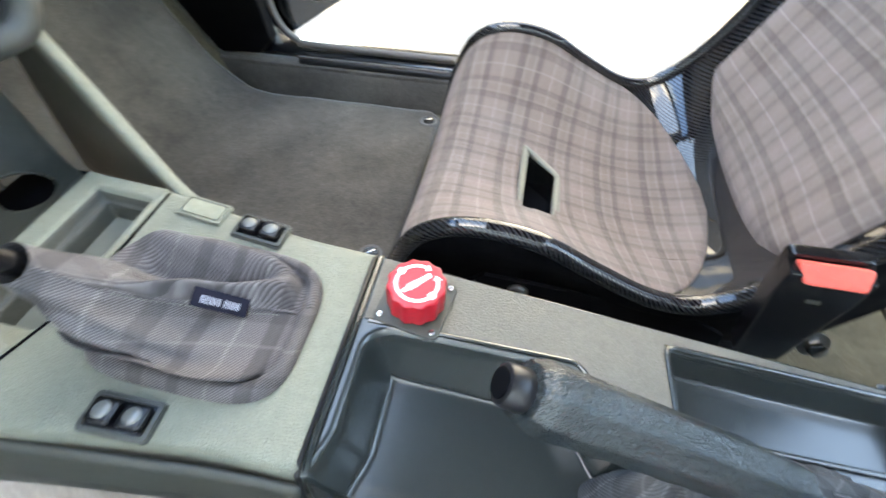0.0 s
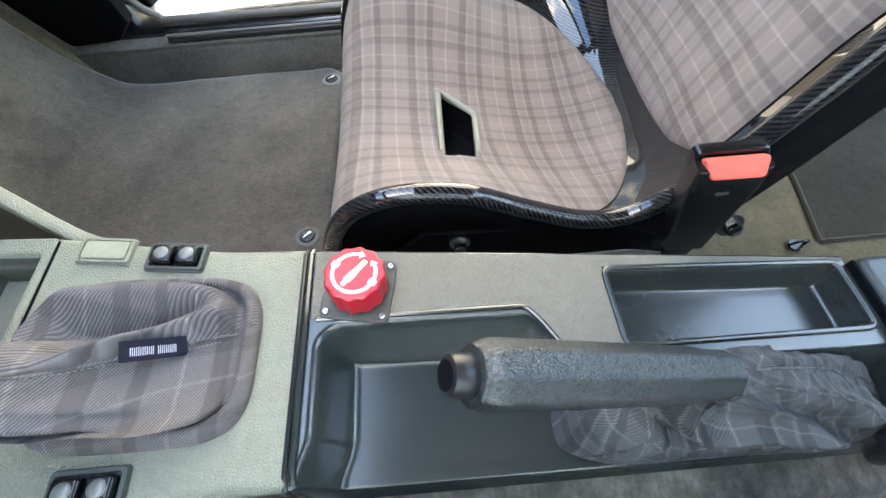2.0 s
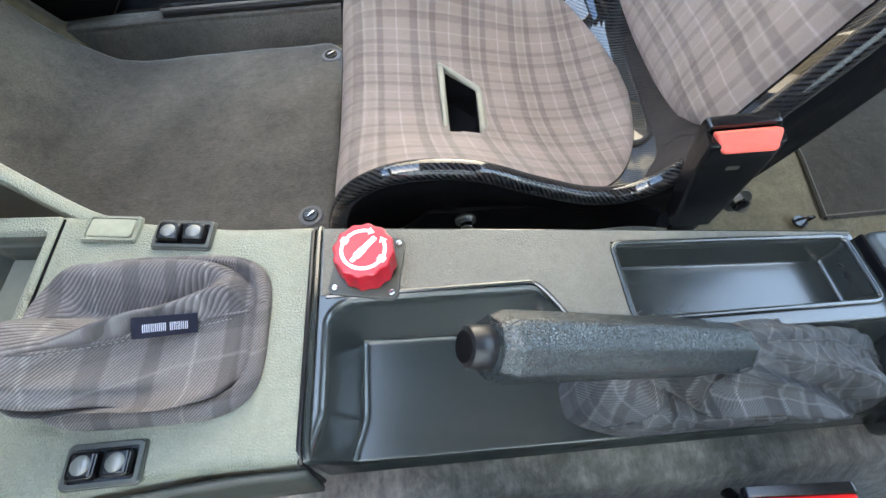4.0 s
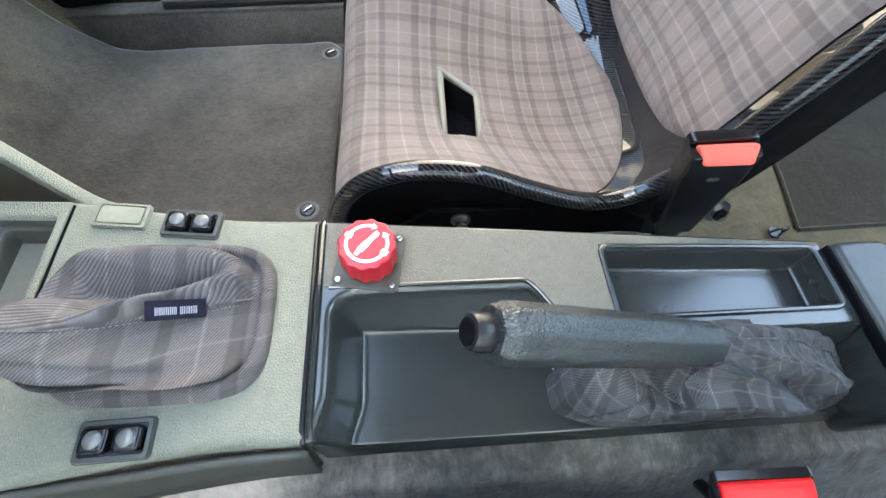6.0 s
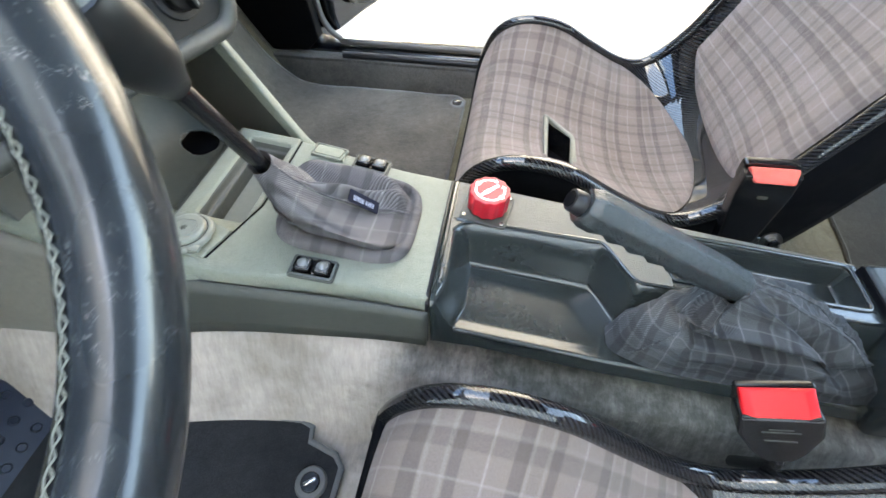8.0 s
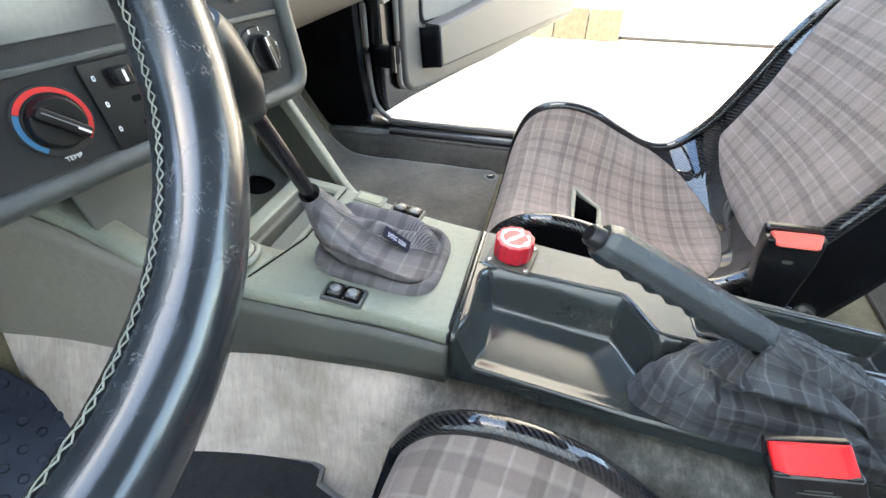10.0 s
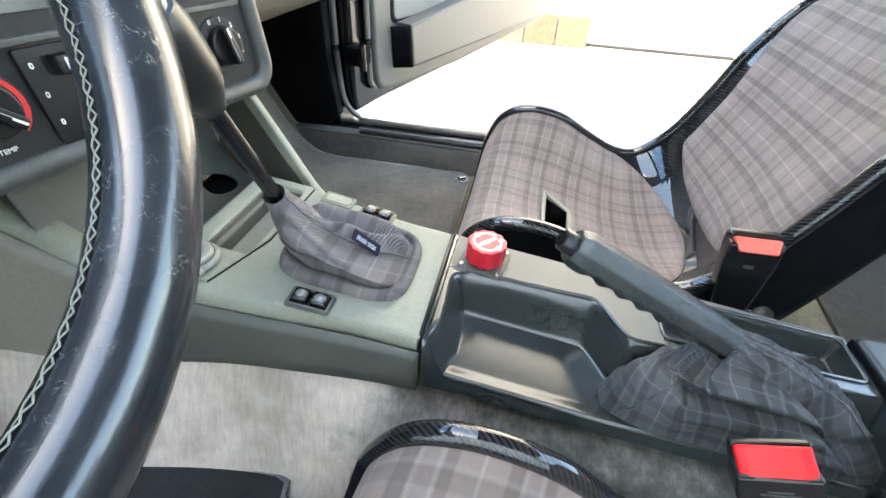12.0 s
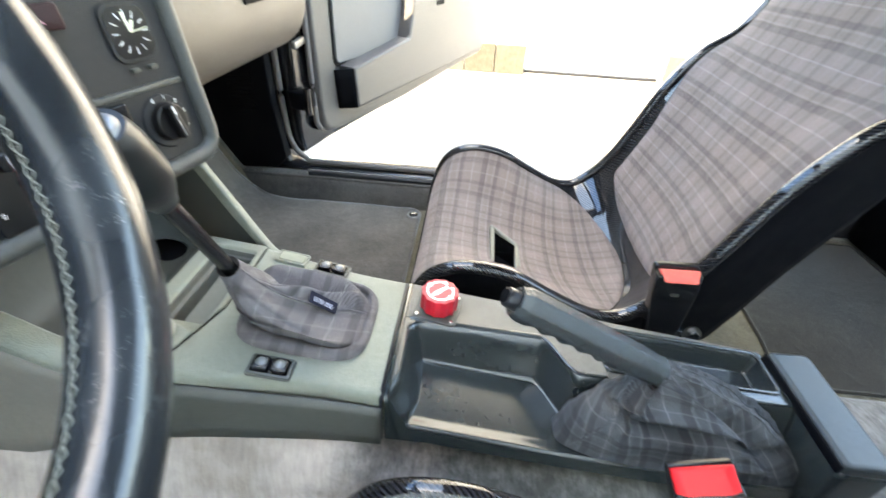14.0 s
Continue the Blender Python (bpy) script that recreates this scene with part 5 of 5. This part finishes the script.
def hull(u, v_):
    """The outside: from one rim round the back to the other."""
    r, b, c = sample(rim_line, u), sample(back_line, u), sample(mid_line, u)
    sec = [(-1.0, r, 0), (-1.0, r.lerp(b, 0.12), -0.004), (-0.93, r.lerp(b, 0.4), 0), (-0.88, r.lerp(b, 0.8), 0), (-0.8, b, 0), (-0.4, b, 0), (0.4, b, 0), (0.8, b, 0), (0.88, r.lerp(b, 0.8), 0), (0.93, r.lerp(b, 0.4), 0), (1.0, r.lerp(b, 0.12), 0.004), (1.0, r, 0)]
    a, p, o = sec[round(v_ * 11)]
    return Vector((p.x + 0.001, SEAT_Y + HALF * a * 1.004 + o, p.z - 0.001))


part("outer_shell", sheet(hull, 90, 11), "black_matt", seat, "matt black back of the shell", 70)
for side in (-1, 1):
    rl = [Vector((p.x - 0.002, SEAT_Y + side * (HALF - 0.002), p.z - 0.004)) for p in rim_line]
    part("rim", tube(rl, 0.0112, 14, 0, 1.0, True, (0, 1, 0)), "carbon", seat, "rolled carbon rim", 80)
fr = [Vector((bowl(0.055, -1 + 2 * i / 30).x - 0.008, SEAT_Y + HALF * (-1 + 2 * i / 30), bowl(0.055, -1 + 2 * i / 30).z - 0.012)) for i in range(31)]
part("front_rim", tube(fr, 0.007, 10), "black_matt", seat)


def pad_fn(s0, s1, limit, thick, skip=None):
    """A cushion that lies in the bowl, as wide as limit(s) lets it."""
    def fn(u, v_):
        s = s0 + (s1 - s0) * u
        lim = limit(u)
        a = (-1 + 2 * v_) * lim
        edge = abs(-1 + 2 * v_)
        t = thick * (1 - edge ** 10) * (1 - abs(2 * u - 1) ** 14) + 0.0015
        return bowl(s, a) + bowl_normal(s, a) * t
    return fn


def pad_uv(s0, s1, limit):
    def fn(u, v_):
        s, a = s0 + (s1 - s0) * u, (-1 + 2 * v_) * limit(u)
        tan_ = (sample(mid_line, min(1, s + 0.02)) - sample(mid_line, max(0, s - 0.02))).normalized()
        return (arc_at(s) + (bowl(s, a) - bowl(s, 0)).dot(tan_) * ease(0.12, 0.3, s), HALF * 1.12 * a + 0.02)
    return fn


def cushion_limit(u):
    return 0.98 if u < 0.55 else 0.98 * max(0.02, 1 - ((u - 0.55) / 0.45) ** 3.4) ** 0.5


def back_limit(u):
    k_ = 0.87 + 0.10 * ease(0.25, 0.55, u)
    return k_ * (1 - 0.3 * max(0.0, (0.05 - u) / 0.05) ** 2.2)


cs0, cs1, bs0, bs1 = 0.035, 0.545, 0.585, 0.99
bm = sheet(pad_fn(cs0, cs1, cushion_limit, 0.011), 124, 124, pad_uv(cs0, cs1, cushion_limit))
# slot for the crotch belt
SLOT = [(0.131, 0.548), (0.1955, 0.499), (0.193, 0.382), (0.130, 0.373)]
SLOT_IN = [(0.1425, 0.533), (0.1855, 0.488), (0.180, 0.389), (0.1385, 0.385)]
SLOT_CUT = [((a_[0] + b_[0]) / 2, (a_[1] + b_[1]) / 2) for a_, b_ in zip(SLOT, SLOT_IN)]


def inside(poly, x, y):
    return all((b_[0] - a_[0]) * (y - a_[1]) - (b_[1] - a_[1]) * (x - a_[0]) < -0.00012 for a_, b_ in zip(poly, poly[1:] + poly[:1]))


kill = [f for f in bm.faces if inside(SLOT_CUT, f.calc_center_median().x, f.calc_center_median().y)]
bmesh.ops.delete(bm, geom=kill, context="FACES")
cushion = part("cushion", bm, "seat_cloth", seat, "faded pinkish-brown tartan seat pad", 80)
def seat_top(x, y):
    lo, hi = 0.1, 0.55
    a = (y - SEAT_Y) / HALF
    for _ in range(24):
        md = (lo + hi) / 2
        if bowl(md, a).x < x:
            lo = md
        else:
            hi = md
    return bowl(lo, a).z + 0.0125


out_, in_ = round_poly(SLOT, 0.012, 6), round_poly(SLOT_IN, 0.005, 6)


def slot_frame(u, v_):
    """A moulded surround: up over a rounded edge, a flat frame, then down into the slot."""
    i = round(u * len(out_)) % len(out_)
    o, q = Vector(out_[i]), Vector(in_[i])
    k_, dz = ((0.0, -0.003), (0.03, 0.0018), (0.12, 0.0032), (0.5, 0.0032), (0.86, 0.0026), (0.97, 0.0), (1.0, -0.006))[round(v_ * 6)]
    p = o.lerp(q, k_)
    return Vector((p.x, p.y, seat_top(p.x, p.y) + dz))


part("slot_wall", sheet(lambda u, v_: Vector((*in_[round(u * len(in_)) % len(in_)], seat_top(0.165, SEAT_Y) - 0.002 - 0.06 * v_)), len(in_), 2), "black_plastic", cushion, "", 50)
part("slot_surround", sheet(slot_frame, len(out_), 6), "slot_plastic", cushion, "grey-green plastic slot surround", 50)
part("slot_floor", slab(SLOT_IN, seat_top(0.165, SEAT_Y) - 0.065, seat_top(0.165, SEAT_Y) - 0.055), "black_matt", cushion)
backrest = part("backrest", sheet(pad_fn(bs0, bs1, back_limit, 0.016), 72, 60, pad_uv(bs0, bs1, back_limit)), "seat_cloth", seat, "tartan backrest pad", 80)
for side in (-1, 1):
    pts = []
    for i in range(25):
        u = 0.10 + 0.84 * i / 24
        a = 0.66 * side * (1 if u < 0.6 else 1)
        s = cs0 + (cs1 - cs0) * u
        if abs(a) < cushion_limit(u) * 0.97:
            pts.append(bowl(s, a) + bowl_normal(s, a) * 0.0118)
    part("seam", tube(pts, 0.0005, 6), "seat_cloth", cushion, "stitched seam")
for side in (-1, 1):
    pl = part("side_mount", slab([(0.06, 0.16), (0.42, 0.16), (0.40, 0.25), (0.34, 0.285), (0.1, 0.298), (0.05, 0.25)], -0.003, 0.003, frame_of((0, SEAT_Y + side * 0.226, 0), (1, 0, 0), (0, 0, 1)), 0.001), "black_matt", seat, "black steel side mount")
    for bx_ in (0.1442,):
        bo = part("bolt", rod(0.0085, 0.012, frame_of((bx_, SEAT_Y + side * 0.238, 0.2805), (side * -1, 0, 0), (0, 0, 1)), 6, 0.0085, 0.001), "steel", pl)
        part("washer", rod(0.013, 0.003, frame_of((bx_, SEAT_Y + side * 0.232, 0.2805), (side * -1, 0, 0), (0, 0, 1)), 20), "dull_steel", bo)
for side in (-1, 1):
    part("slide_rail", box((0.46, 0.03, 0.02), (0.24, SEAT_Y + side * 0.19, 0.162), 0.003), "black_matt", seat)
# the driver's seat stands tipped back
driver_seat = copy_thing(seat, pose(0.2575, -0.3355, 0.1418, 0, 9.17, 0))
tagged(driver_seat, "carbon bucket seat with tartan pads beside the driver's buckle", "seat")

# ---- rear bench, just seen behind the front seat ----
rb = thing("bench_seat", (1.29, 0.35, 0.16), "pleated grey-green leather rear seat on a dark base", "seat")
part("base", box((0.06, 1.58, 0.22), (1.215, 0.075, 0.262), 0.02), "black_matt", rb, "dark carpeted base")
for i in range(10):
    part("pleat", box((0.42, 0.148, 0.075), (1.40, -0.61 + 0.15 * i, 0.405), 0.022, 4), "rear_leather", rb)
part("piping", tube([(1.187, -0.68, 0.40), (1.187, 0.83, 0.40)], 0.006, 10), "rear_leather", rb, "pale piping")
part("seat_back", box((0.14, 1.25, 0.5), bevel=0.04, m=pose(1.64, 0.1, 0.62, 0, 18, 0)), "rear_leather", rb)
fl_ = thing("floor_hook", (0.657, 0.28, 0.155), "small black wire hook on the rear floor", "hook")
part("plate", rod(0.010, 0.004, pose(0.657, 0.28, 0.156), 18), "black_plastic", fl_)
part("loop", tube([(0.645, 0.28, 0.158), (0.65, 0.276, 0.174), (0.664, 0.276, 0.174), (0.669, 0.28, 0.158)], 0.002, 8, 14), "black_plastic", fl_)

# ---- dashboard ----
FAN = Vector((-0.281, 0.184, 0.619))
TEMP = Vector((-0.330, -0.030, 0.619))
su = (FAN - TEMP).normalized()
sup = Vector((-0.13, -0.03, 0.99))
S = frame_of(TEMP, su, sup)          # x across, y up, z out
AF = (FAN - TEMP).length
ds = thing("centre_stack", (-0.33, 0.08, 0.57), "dark grey dashboard centre with heater dials, clock and sliders", "dashboard")
x0, x1, y0, y1 = -0.16, AF + 0.048, -0.046, 0.33
bm = slab(rounded(x1 - x0, y1 - y0, 0.02, 6, (x0 + x1) / 2, (y0 + y1) / 2), -0.10, -0.004, S, 0.004)
part("fascia", bm, "dash_plastic", ds)
rimp = [(x, y) for x, y in rounded(x1 - x0 + 0.012, y1 - y0 + 0.012, 0.026, 8, (x0 + x1) / 2, (y0 + y1) / 2)]
rp = [S @ Vector((x, y, -0.004)) for x, y in rimp]
part("surround", tube(rp + [rp[0]], 0.0105, 12, 0, 1.0, False, S.to_3x3() @ Vector((0, 0, 1))), "dash_lip", ds, "rounded grey surround")
bm = slab(rounded(x1 - x0 + 0.03, y1 - y0 + 0.03, 0.03, 8, (x0 + x1) / 2, (y0 + y1) / 2), -0.16, -0.012, S, 0.006)
part("housing", bm, "dash_lip", ds)
part("crossbar", slab(rounded(x1 - x0 - 0.02, 0.006, 0.0025, 4, (x0 + x1) / 2, 0.039), -0.006, 0.001, S, 0.0015), "dash_lip", ds, "grey dividing bar")
part("radio_blank", slab(rounded(0.2, 0.05, 0.003, 4, 0.04, 0.082), -0.006, -0.0015, S, 0.001), "display_glass", ds, "dark blank radio cover")


def dial(name, at, label, pointer):
    """A round heater knob with a bar across it."""
    d_ = thing(name, S @ Vector((at[0], at[1], 0)), label, "dial", "heater dials")
    m = S @ Matrix.Translation((at[0], at[1], -0.004))
    part("skirt", rod(0.030, 0.003, m @ pose(0, 0, 0.0012), 48, 0.029, 0.0006), "dash_plastic", d_)
    part("well", rod(0.023, 0.003, m @ pose(0, 0, 0.002), 40, 0.0225, 0.0006), "dial_plastic", d_)
    kb_ = part("knob", rod(0.0212, 0.010, m @ pose(0, 0, 0.007), 40, 0.020, 0.0015), "dial_plastic", d_)
    mp_ = m @ pose(0, 0, 0.012, 0, 0, pointer)
    part("bar", slab(rounded(0.040, 0.010, 0.003, 4), 0, 0.009, mp_, 0.002, 2), "dial_plastic", kb_)
    part("bar_line", slab(rounded(0.026, 0.0008, 0.0003, 2, -0.004, 0.001), 0.009, 0.0093, mp_), "grey_print", kb_)
    part("pointer", slab(rounded(0.010, 0.002, 0.0007, 3, 0.0135, 0), 0.009, 0.0094, mp_), "white_print", kb_)
    return d_, m


td, m = dial("heater_dial", (-0.0105, -0.002), "black temperature dial ringed red and blue", -44)
part("red_arc", ring_bars(0.0235, 0.0275, -50, 150, 40, 0.003, 0.0034, m), "red_print", td)
part("blue_arc", ring_bars(0.0235, 0.0275, 151, 230, 24, 0.003, 0.0034, m), "blue_print", td)
lettering("lettering", "TEMP", 0.0056, m @ pose(-0.002, -0.0310, 0.0022), "white_print", td)
fd, m = dial("heater_dial", (AF, 0), "black fan dial numbered nought to four", 100)
for i, ch in enumerate("01234"):
    a = radians(110 - 33 * i)
    lettering("number", ch, 0.0068, m @ pose(0.0262 * math.cos(a), 0.0262 * math.sin(a), 0.003), "white_print", fd)

sl = thing("slider_panel", S @ Vector((0.085, 0, 0)), "black panel of three heater sliders with white marks", "control panel")
part("panel", slab(rounded(0.1, 0.076, 0.003, 4, 0.0745, -0.004), -0.004, 0.0005, S, 0.0008), "dial_plastic", sl)
for i in range(3):
    y = 0.019 - 0.0225 * i
    part("slot", slab(rounded(0.058, 0.0055, 0.002, 4, 0.0835, y), 0.0006, 0.001, S), "black_matt", sl)
    part("mark", frame_ring(0.0026, 0.0046, 0.0012, 0.003, 0.001, 0.0004, 0.001, S @ pose(0.0325, y + 0.002, 0)), "white_print", sl)
    kx = (0.0525, 0.1035, 0.1035)[i]
    hd_ = part("slider", slab(rounded(0.015, 0.016, 0.002, 4, kx, y), 0.001, 0.014, S, 0.002), "black_plastic", sl)
    part("slider_mark", slab(rounded(0.0022, 0.010, 0.0008, 3, kx, y), 0.0141, 0.0144, S), "white_print", hd_)

ck = thing("clock", S @ Vector((AF - 0.012, 0.092, 0)), "black dashboard clock with white hour ticks", "clock")
mc = S @ pose(AF - 0.001, 0.093, -0.003)
part("bezel", slab(rounded(0.054, 0.056, 0.013, 8), 0, 0.002, mc, 0.001), "dash_plastic", ck)
part("face", slab(rounded(0.047, 0.049, 0.012, 8), 0.002, 0.0024, mc), "black_plastic", ck)
for i in range(12):
    mt = mc @ pose(0.0175 * math.cos(radians(30 * i)), 0.0175 * math.sin(radians(30 * i)), 0.0025, 0, 0, 30 * i)
    part("tick", slab(rounded(0.007, 0.0009, 0.0003, 2), 0, 0.0003, mt), "white_print", ck)
for ln, wd, ang in ((0.019, 0.003, 98), (0.012, 0.0032, 62), (0.021, 0.0008, 8)):
    part("pointer", slab(rounded(ln, wd, 0.0004, 2, ln / 2), 0.003, 0.0034, mc @ pose(0, 0, 0, 0, 0, ang)), "hand_print", ck)
for dx in (-0.012, 0.010):
    part("button", slab(rounded(0.009, 0.004, 0.001, 3, AF - 0.001 + dx, 0.058), -0.003, 0.0015, S, 0.0006), "switch_plastic", ck)
hz = thing("hazard_switch", S @ Vector((AF - 0.09, 0.105, 0)), "dark maroon hazard switch with a pink triangle", "switch")
part("button", slab(rounded(0.05, 0.022, 0.003, 4, AF - 0.088, 0.115), -0.003, 0.003, S, 0.0015), "maroon_plastic", hz)
part("mark", slab([(AF - 0.096, 0.110), (AF - 0.080, 0.110), (AF - 0.088, 0.121)], 0.003, 0.0033, S), "pink_print", hz)
rs = thing("rear_window_switch", S @ Vector((AF - 0.052, 0.01, 0)), "small black rocker switch with green symbol", "switch")
part("rocker", slab(rounded(0.018, 0.032, 0.002, 4, AF - 0.052, 0.016), -0.003, 0.004, S, 0.0015), "black_plastic", rs)

# passenger side: glovebox bulge over the footwell
gp = curve_points([(-0.62, 0, 0.60), (-0.44, 0, 0.585), (-0.36, 0, 0.60), (-0.318, 0, 0.64), (-0.305, 0, 0.70), (-0.325, 0, 0.78), (-0.37, 0, 0.84), (-0.45, 0, 0.875), (-0.8, 0, 0.9)], 40)


def glove(u, v_):
    p = gp[round(u * 39)]
    y = 0.262 + 0.6 * v_
    rnd_ = ease(0.74, 1.0, v_) ** 2
    return Vector((p.x - 0.10 * rnd_, y, p.z + 0.06 * rnd_ * (1 if p.z < 0.7 else 0)))


gb = thing("glovebox", (-0.38, 0.55, 0.6), "beige-grey plastic glovebox and lower dashboard", "glovebox")
part("bulge", sheet(glove, 39, 40), "glovebox_plastic", gb, "", 70)
lt = part("latch", box((0.012, 0.075, 0.03), (-0.312, 0.50, 0.70), 0.004), "glovebox_plastic", gb, "pale pull latch")
part("latch_recess", box((0.01, 0.065, 0.012), (-0.3075, 0.50, 0.712), 0.002), "black_matt", lt)
bm = sheet(lambda u, v_: Vector((-0.34 - 0.62 * u, -0.86 + 1.73 * v_, 0.93 - 0.03 * u + 0.0 * v_)), 6, 10)
thicken(single("dash_top", bm, "dash_plastic", "dark grey dashboard top", "dashboard", "structure"), 0.03)
bm = box((0.32, 0.62, 0.30), (-0.62, -0.52, 0.76), 0.05, 4)
single("instrument_pod", bm, "dash_plastic", "dark instrument housing behind the wheel", "dashboard", "structure")
bm = box((0.02, 0.58, 0.16), (-0.56, -0.35, 0.60), 0.008)
single("lower_dash_driver", bm, "hollow_plastic", "dark grey-green lower dashboard panel on the driver's side", "dashboard", "structure")
cl = thing("steering_column", (-0.35, -0.30, 0.6), "dark plastic steering column shroud", "steering column")

# ---- steering wheel ----
WC, WT, WR = Vector((-0.130, -0.300, 0.783)), 0.459, 0.19
wn_ = Vector((math.cos(WT), 0, math.sin(WT)))
wu = Vector((-math.sin(WT), 0, math.cos(WT)))
wy = Vector((0, 1, 0))
part("shroud", tube([WC - wn_ * 0.05, WC - wn_ * 0.25], 0.05, 16), "dash_plastic", cl)
sw = thing("steering_wheel", WC, "worn black leather steering wheel with pale cross-stitching", "steering wheel")


def rim_pt(a, r=WR, out=0.0):
    return WC + (wy * math.cos(a) + wu * math.sin(a)) * r + wn_ * out


RB = 0.0185


def wheel_rim(u, v_):
    a, b = 2 * math.pi * u, 2 * math.pi * v_
    rad = RB * (1 + 0.03 * math.cos(3 * b))
    e = wy * math.cos(a) + wu * math.sin(a)
    wob = 0.0005 * noise.noise((a * 6, b * 2, 0))
    return WC + e * (WR + (rad + wob) * math.cos(b)) + wn_ * (rad + wob) * math.sin(b)


part("leather_rim", sheet(wheel_rim, 180, 28, None, False), "wheel_leather", sw, "worn black leather rim", 80)
# cross-stitching along the inner side
SB = radians(175)


def stitch_at(a, b, lift=0.0006):
    e = wy * math.cos(a) + wu * math.sin(a)
    rr = RB * (1 + 0.03 * math.cos(3 * b)) + lift
    return WC + e * (WR + rr * math.cos(b)) + wn_ * rr * math.sin(b)


bits = []
for i in range(134):
    a = radians(-118 + 1.8 * i)
    for strand in (-1, 1):
        w = radians(5.4 + 1.2 * noise.noise((i * 0.7, 3.1, strand * 4.0))) * strand * (1 if i % 2 else -1)
        pts = [stitch_at(a + radians(1.8) * q, SB + w * (1 - 2 * q), 0.0007 + 0.0002 * strand + 0.0004 * math.sin(math.pi * q)) for q in (0, 0.5, 1)]
        bits.append(tube(pts, 0.00033, 5))
part("cross_stitch", join(*bits), "white_thread", sw, "pale cross-stitching")
crease = [stitch_at(radians(-120 + 2 * i), SB, -0.0002) for i in range(121)]
part("seam", tube(crease, 0.0012, 6), "black_matt", sw)
part("hub", rod(0.06, 0.04, frame_of(WC - wn_ * 0.03, wy, wu), 32, 0.055, 0.006), "black_plastic", sw)
for ang in (100, 190):
    a = radians(ang)
    part("spoke", tube([rim_pt(a, 0.045, -0.025), rim_pt(a, 0.11, -0.02), rim_pt(a, WR, 0)], 0.013, 10, 12, 0.6), "black_plastic", sw)

# ---- passenger door, standing open ----
DP = Vector((-0.355, 1.027, 0.30))
dd = Vector((0.33, 0.944, 0)).normalized()
D = frame_of(DP, dd, (0, 0, 1))          # x along the door, y up, z towards the cabin
dr = thing("door_1", DP, "open passenger door with grey inner trim and map pocket", "door", kind="structure")
body = [(-0.125, -0.042), (0.0, -0.034), (1.36, 0.0), (1.385, 0.04), (1.31, 0.3), (1.21, 0.62), (-0.13, 0.62), (-0.135, 0.0)]
part("steel_skin", slab(body, -0.13, -0.03, D, 0.01), "black_paint", dr, "gloss black painted door shell")
trim = [(-0.068, 0.06), (-0.058, 0.022), (-0.032, 0.002), (0.01, -0.006), (0.45, -0.011), (1.33, 0.02), (1.353, 0.05), (1.28, 0.29), (1.19, 0.6), (-0.075, 0.6)]
part("trim_panel", slab(trim, -0.03, 0.0, D, 0.014, 4), "door_plastic", dr, "grey moulded trim panel")
part("insert", slab(rounded(0.50, 0.40, 0.02, 5, 0.27, 0.39), 0.0005, 0.006, D, 0.003), "door_vinyl", dr, "pale vinyl insert")
part("insert_groove", slab(rounded(0.52, 0.42, 0.025, 5, 0.27, 0.39), 0.0002, 0.0016, D), "black_matt", dr)
# pocket and armrest are one raised moulding round the insert
pk = [(0.048, 0.06), (0.038, 0.183), (0.39, 0.218), (0.415, 0.30), (0.44, 0.6), (1.03, 0.6), (1.12, 0.284), (1.185, 0.08), (1.15, 0.058)]
pkt = part("map_pocket", slab(pk, 0.0, 0.055, D, 0.010, 3), "door_plastic", dr, "protruding map pocket and armrest")
quad = [D @ Vector(q) for q in ((0.006, 0.176, 0.002), (0.017, 0.06, 0.002), (0.046, 0.064, 0.053), (0.034, 0.182, 0.053))]
bm = sheet(lambda u, v_: quad[0].lerp(quad[3], u).lerp(quad[1].lerp(quad[2], u), v_), 4, 4)
thicken(part("pocket_opening", bm, "black_matt", pkt, "dark open end"), 0.002)
part("pull_recess", slab(rounded(0.075, 0.016, 0.005, 4, 0.64, 0.31), 0.0552, 0.0562, D @ pose(0, 0, 0, 0, 0, 0)), "black_matt", pkt)
ed = [D @ Vector((-0.075, 0.62, -0.015)), D @ Vector((-0.078, 0.1, -0.015)), D @ Vector((-0.07, 0.03, -0.015)), D @ Vector((-0.045, 0.012, -0.02))]
part("edge_seal", tube(ed, 0.008, 8, 50), "seal_rubber", dr, "rubber edge seal")
for z in (0.12, 0.42):
    hg = part("hinge", box((0.06, 0.05, 0.05), bevel=0.008, m=D @ pose(-0.12, z, -0.02)), "black_matt", dr, "painted hinge")
    part("pin", rod(0.009, 0.07, D @ pose(-0.135, z, 0.012, 90, 0, 0), 14), "black_paint", hg)
part("door_check", box((0.09, 0.018, 0.012), bevel=0.003, m=D @ pose(-0.13, 0.27, 0.0, 0, 25, 0)), "dull_steel", dr, "door check strap")
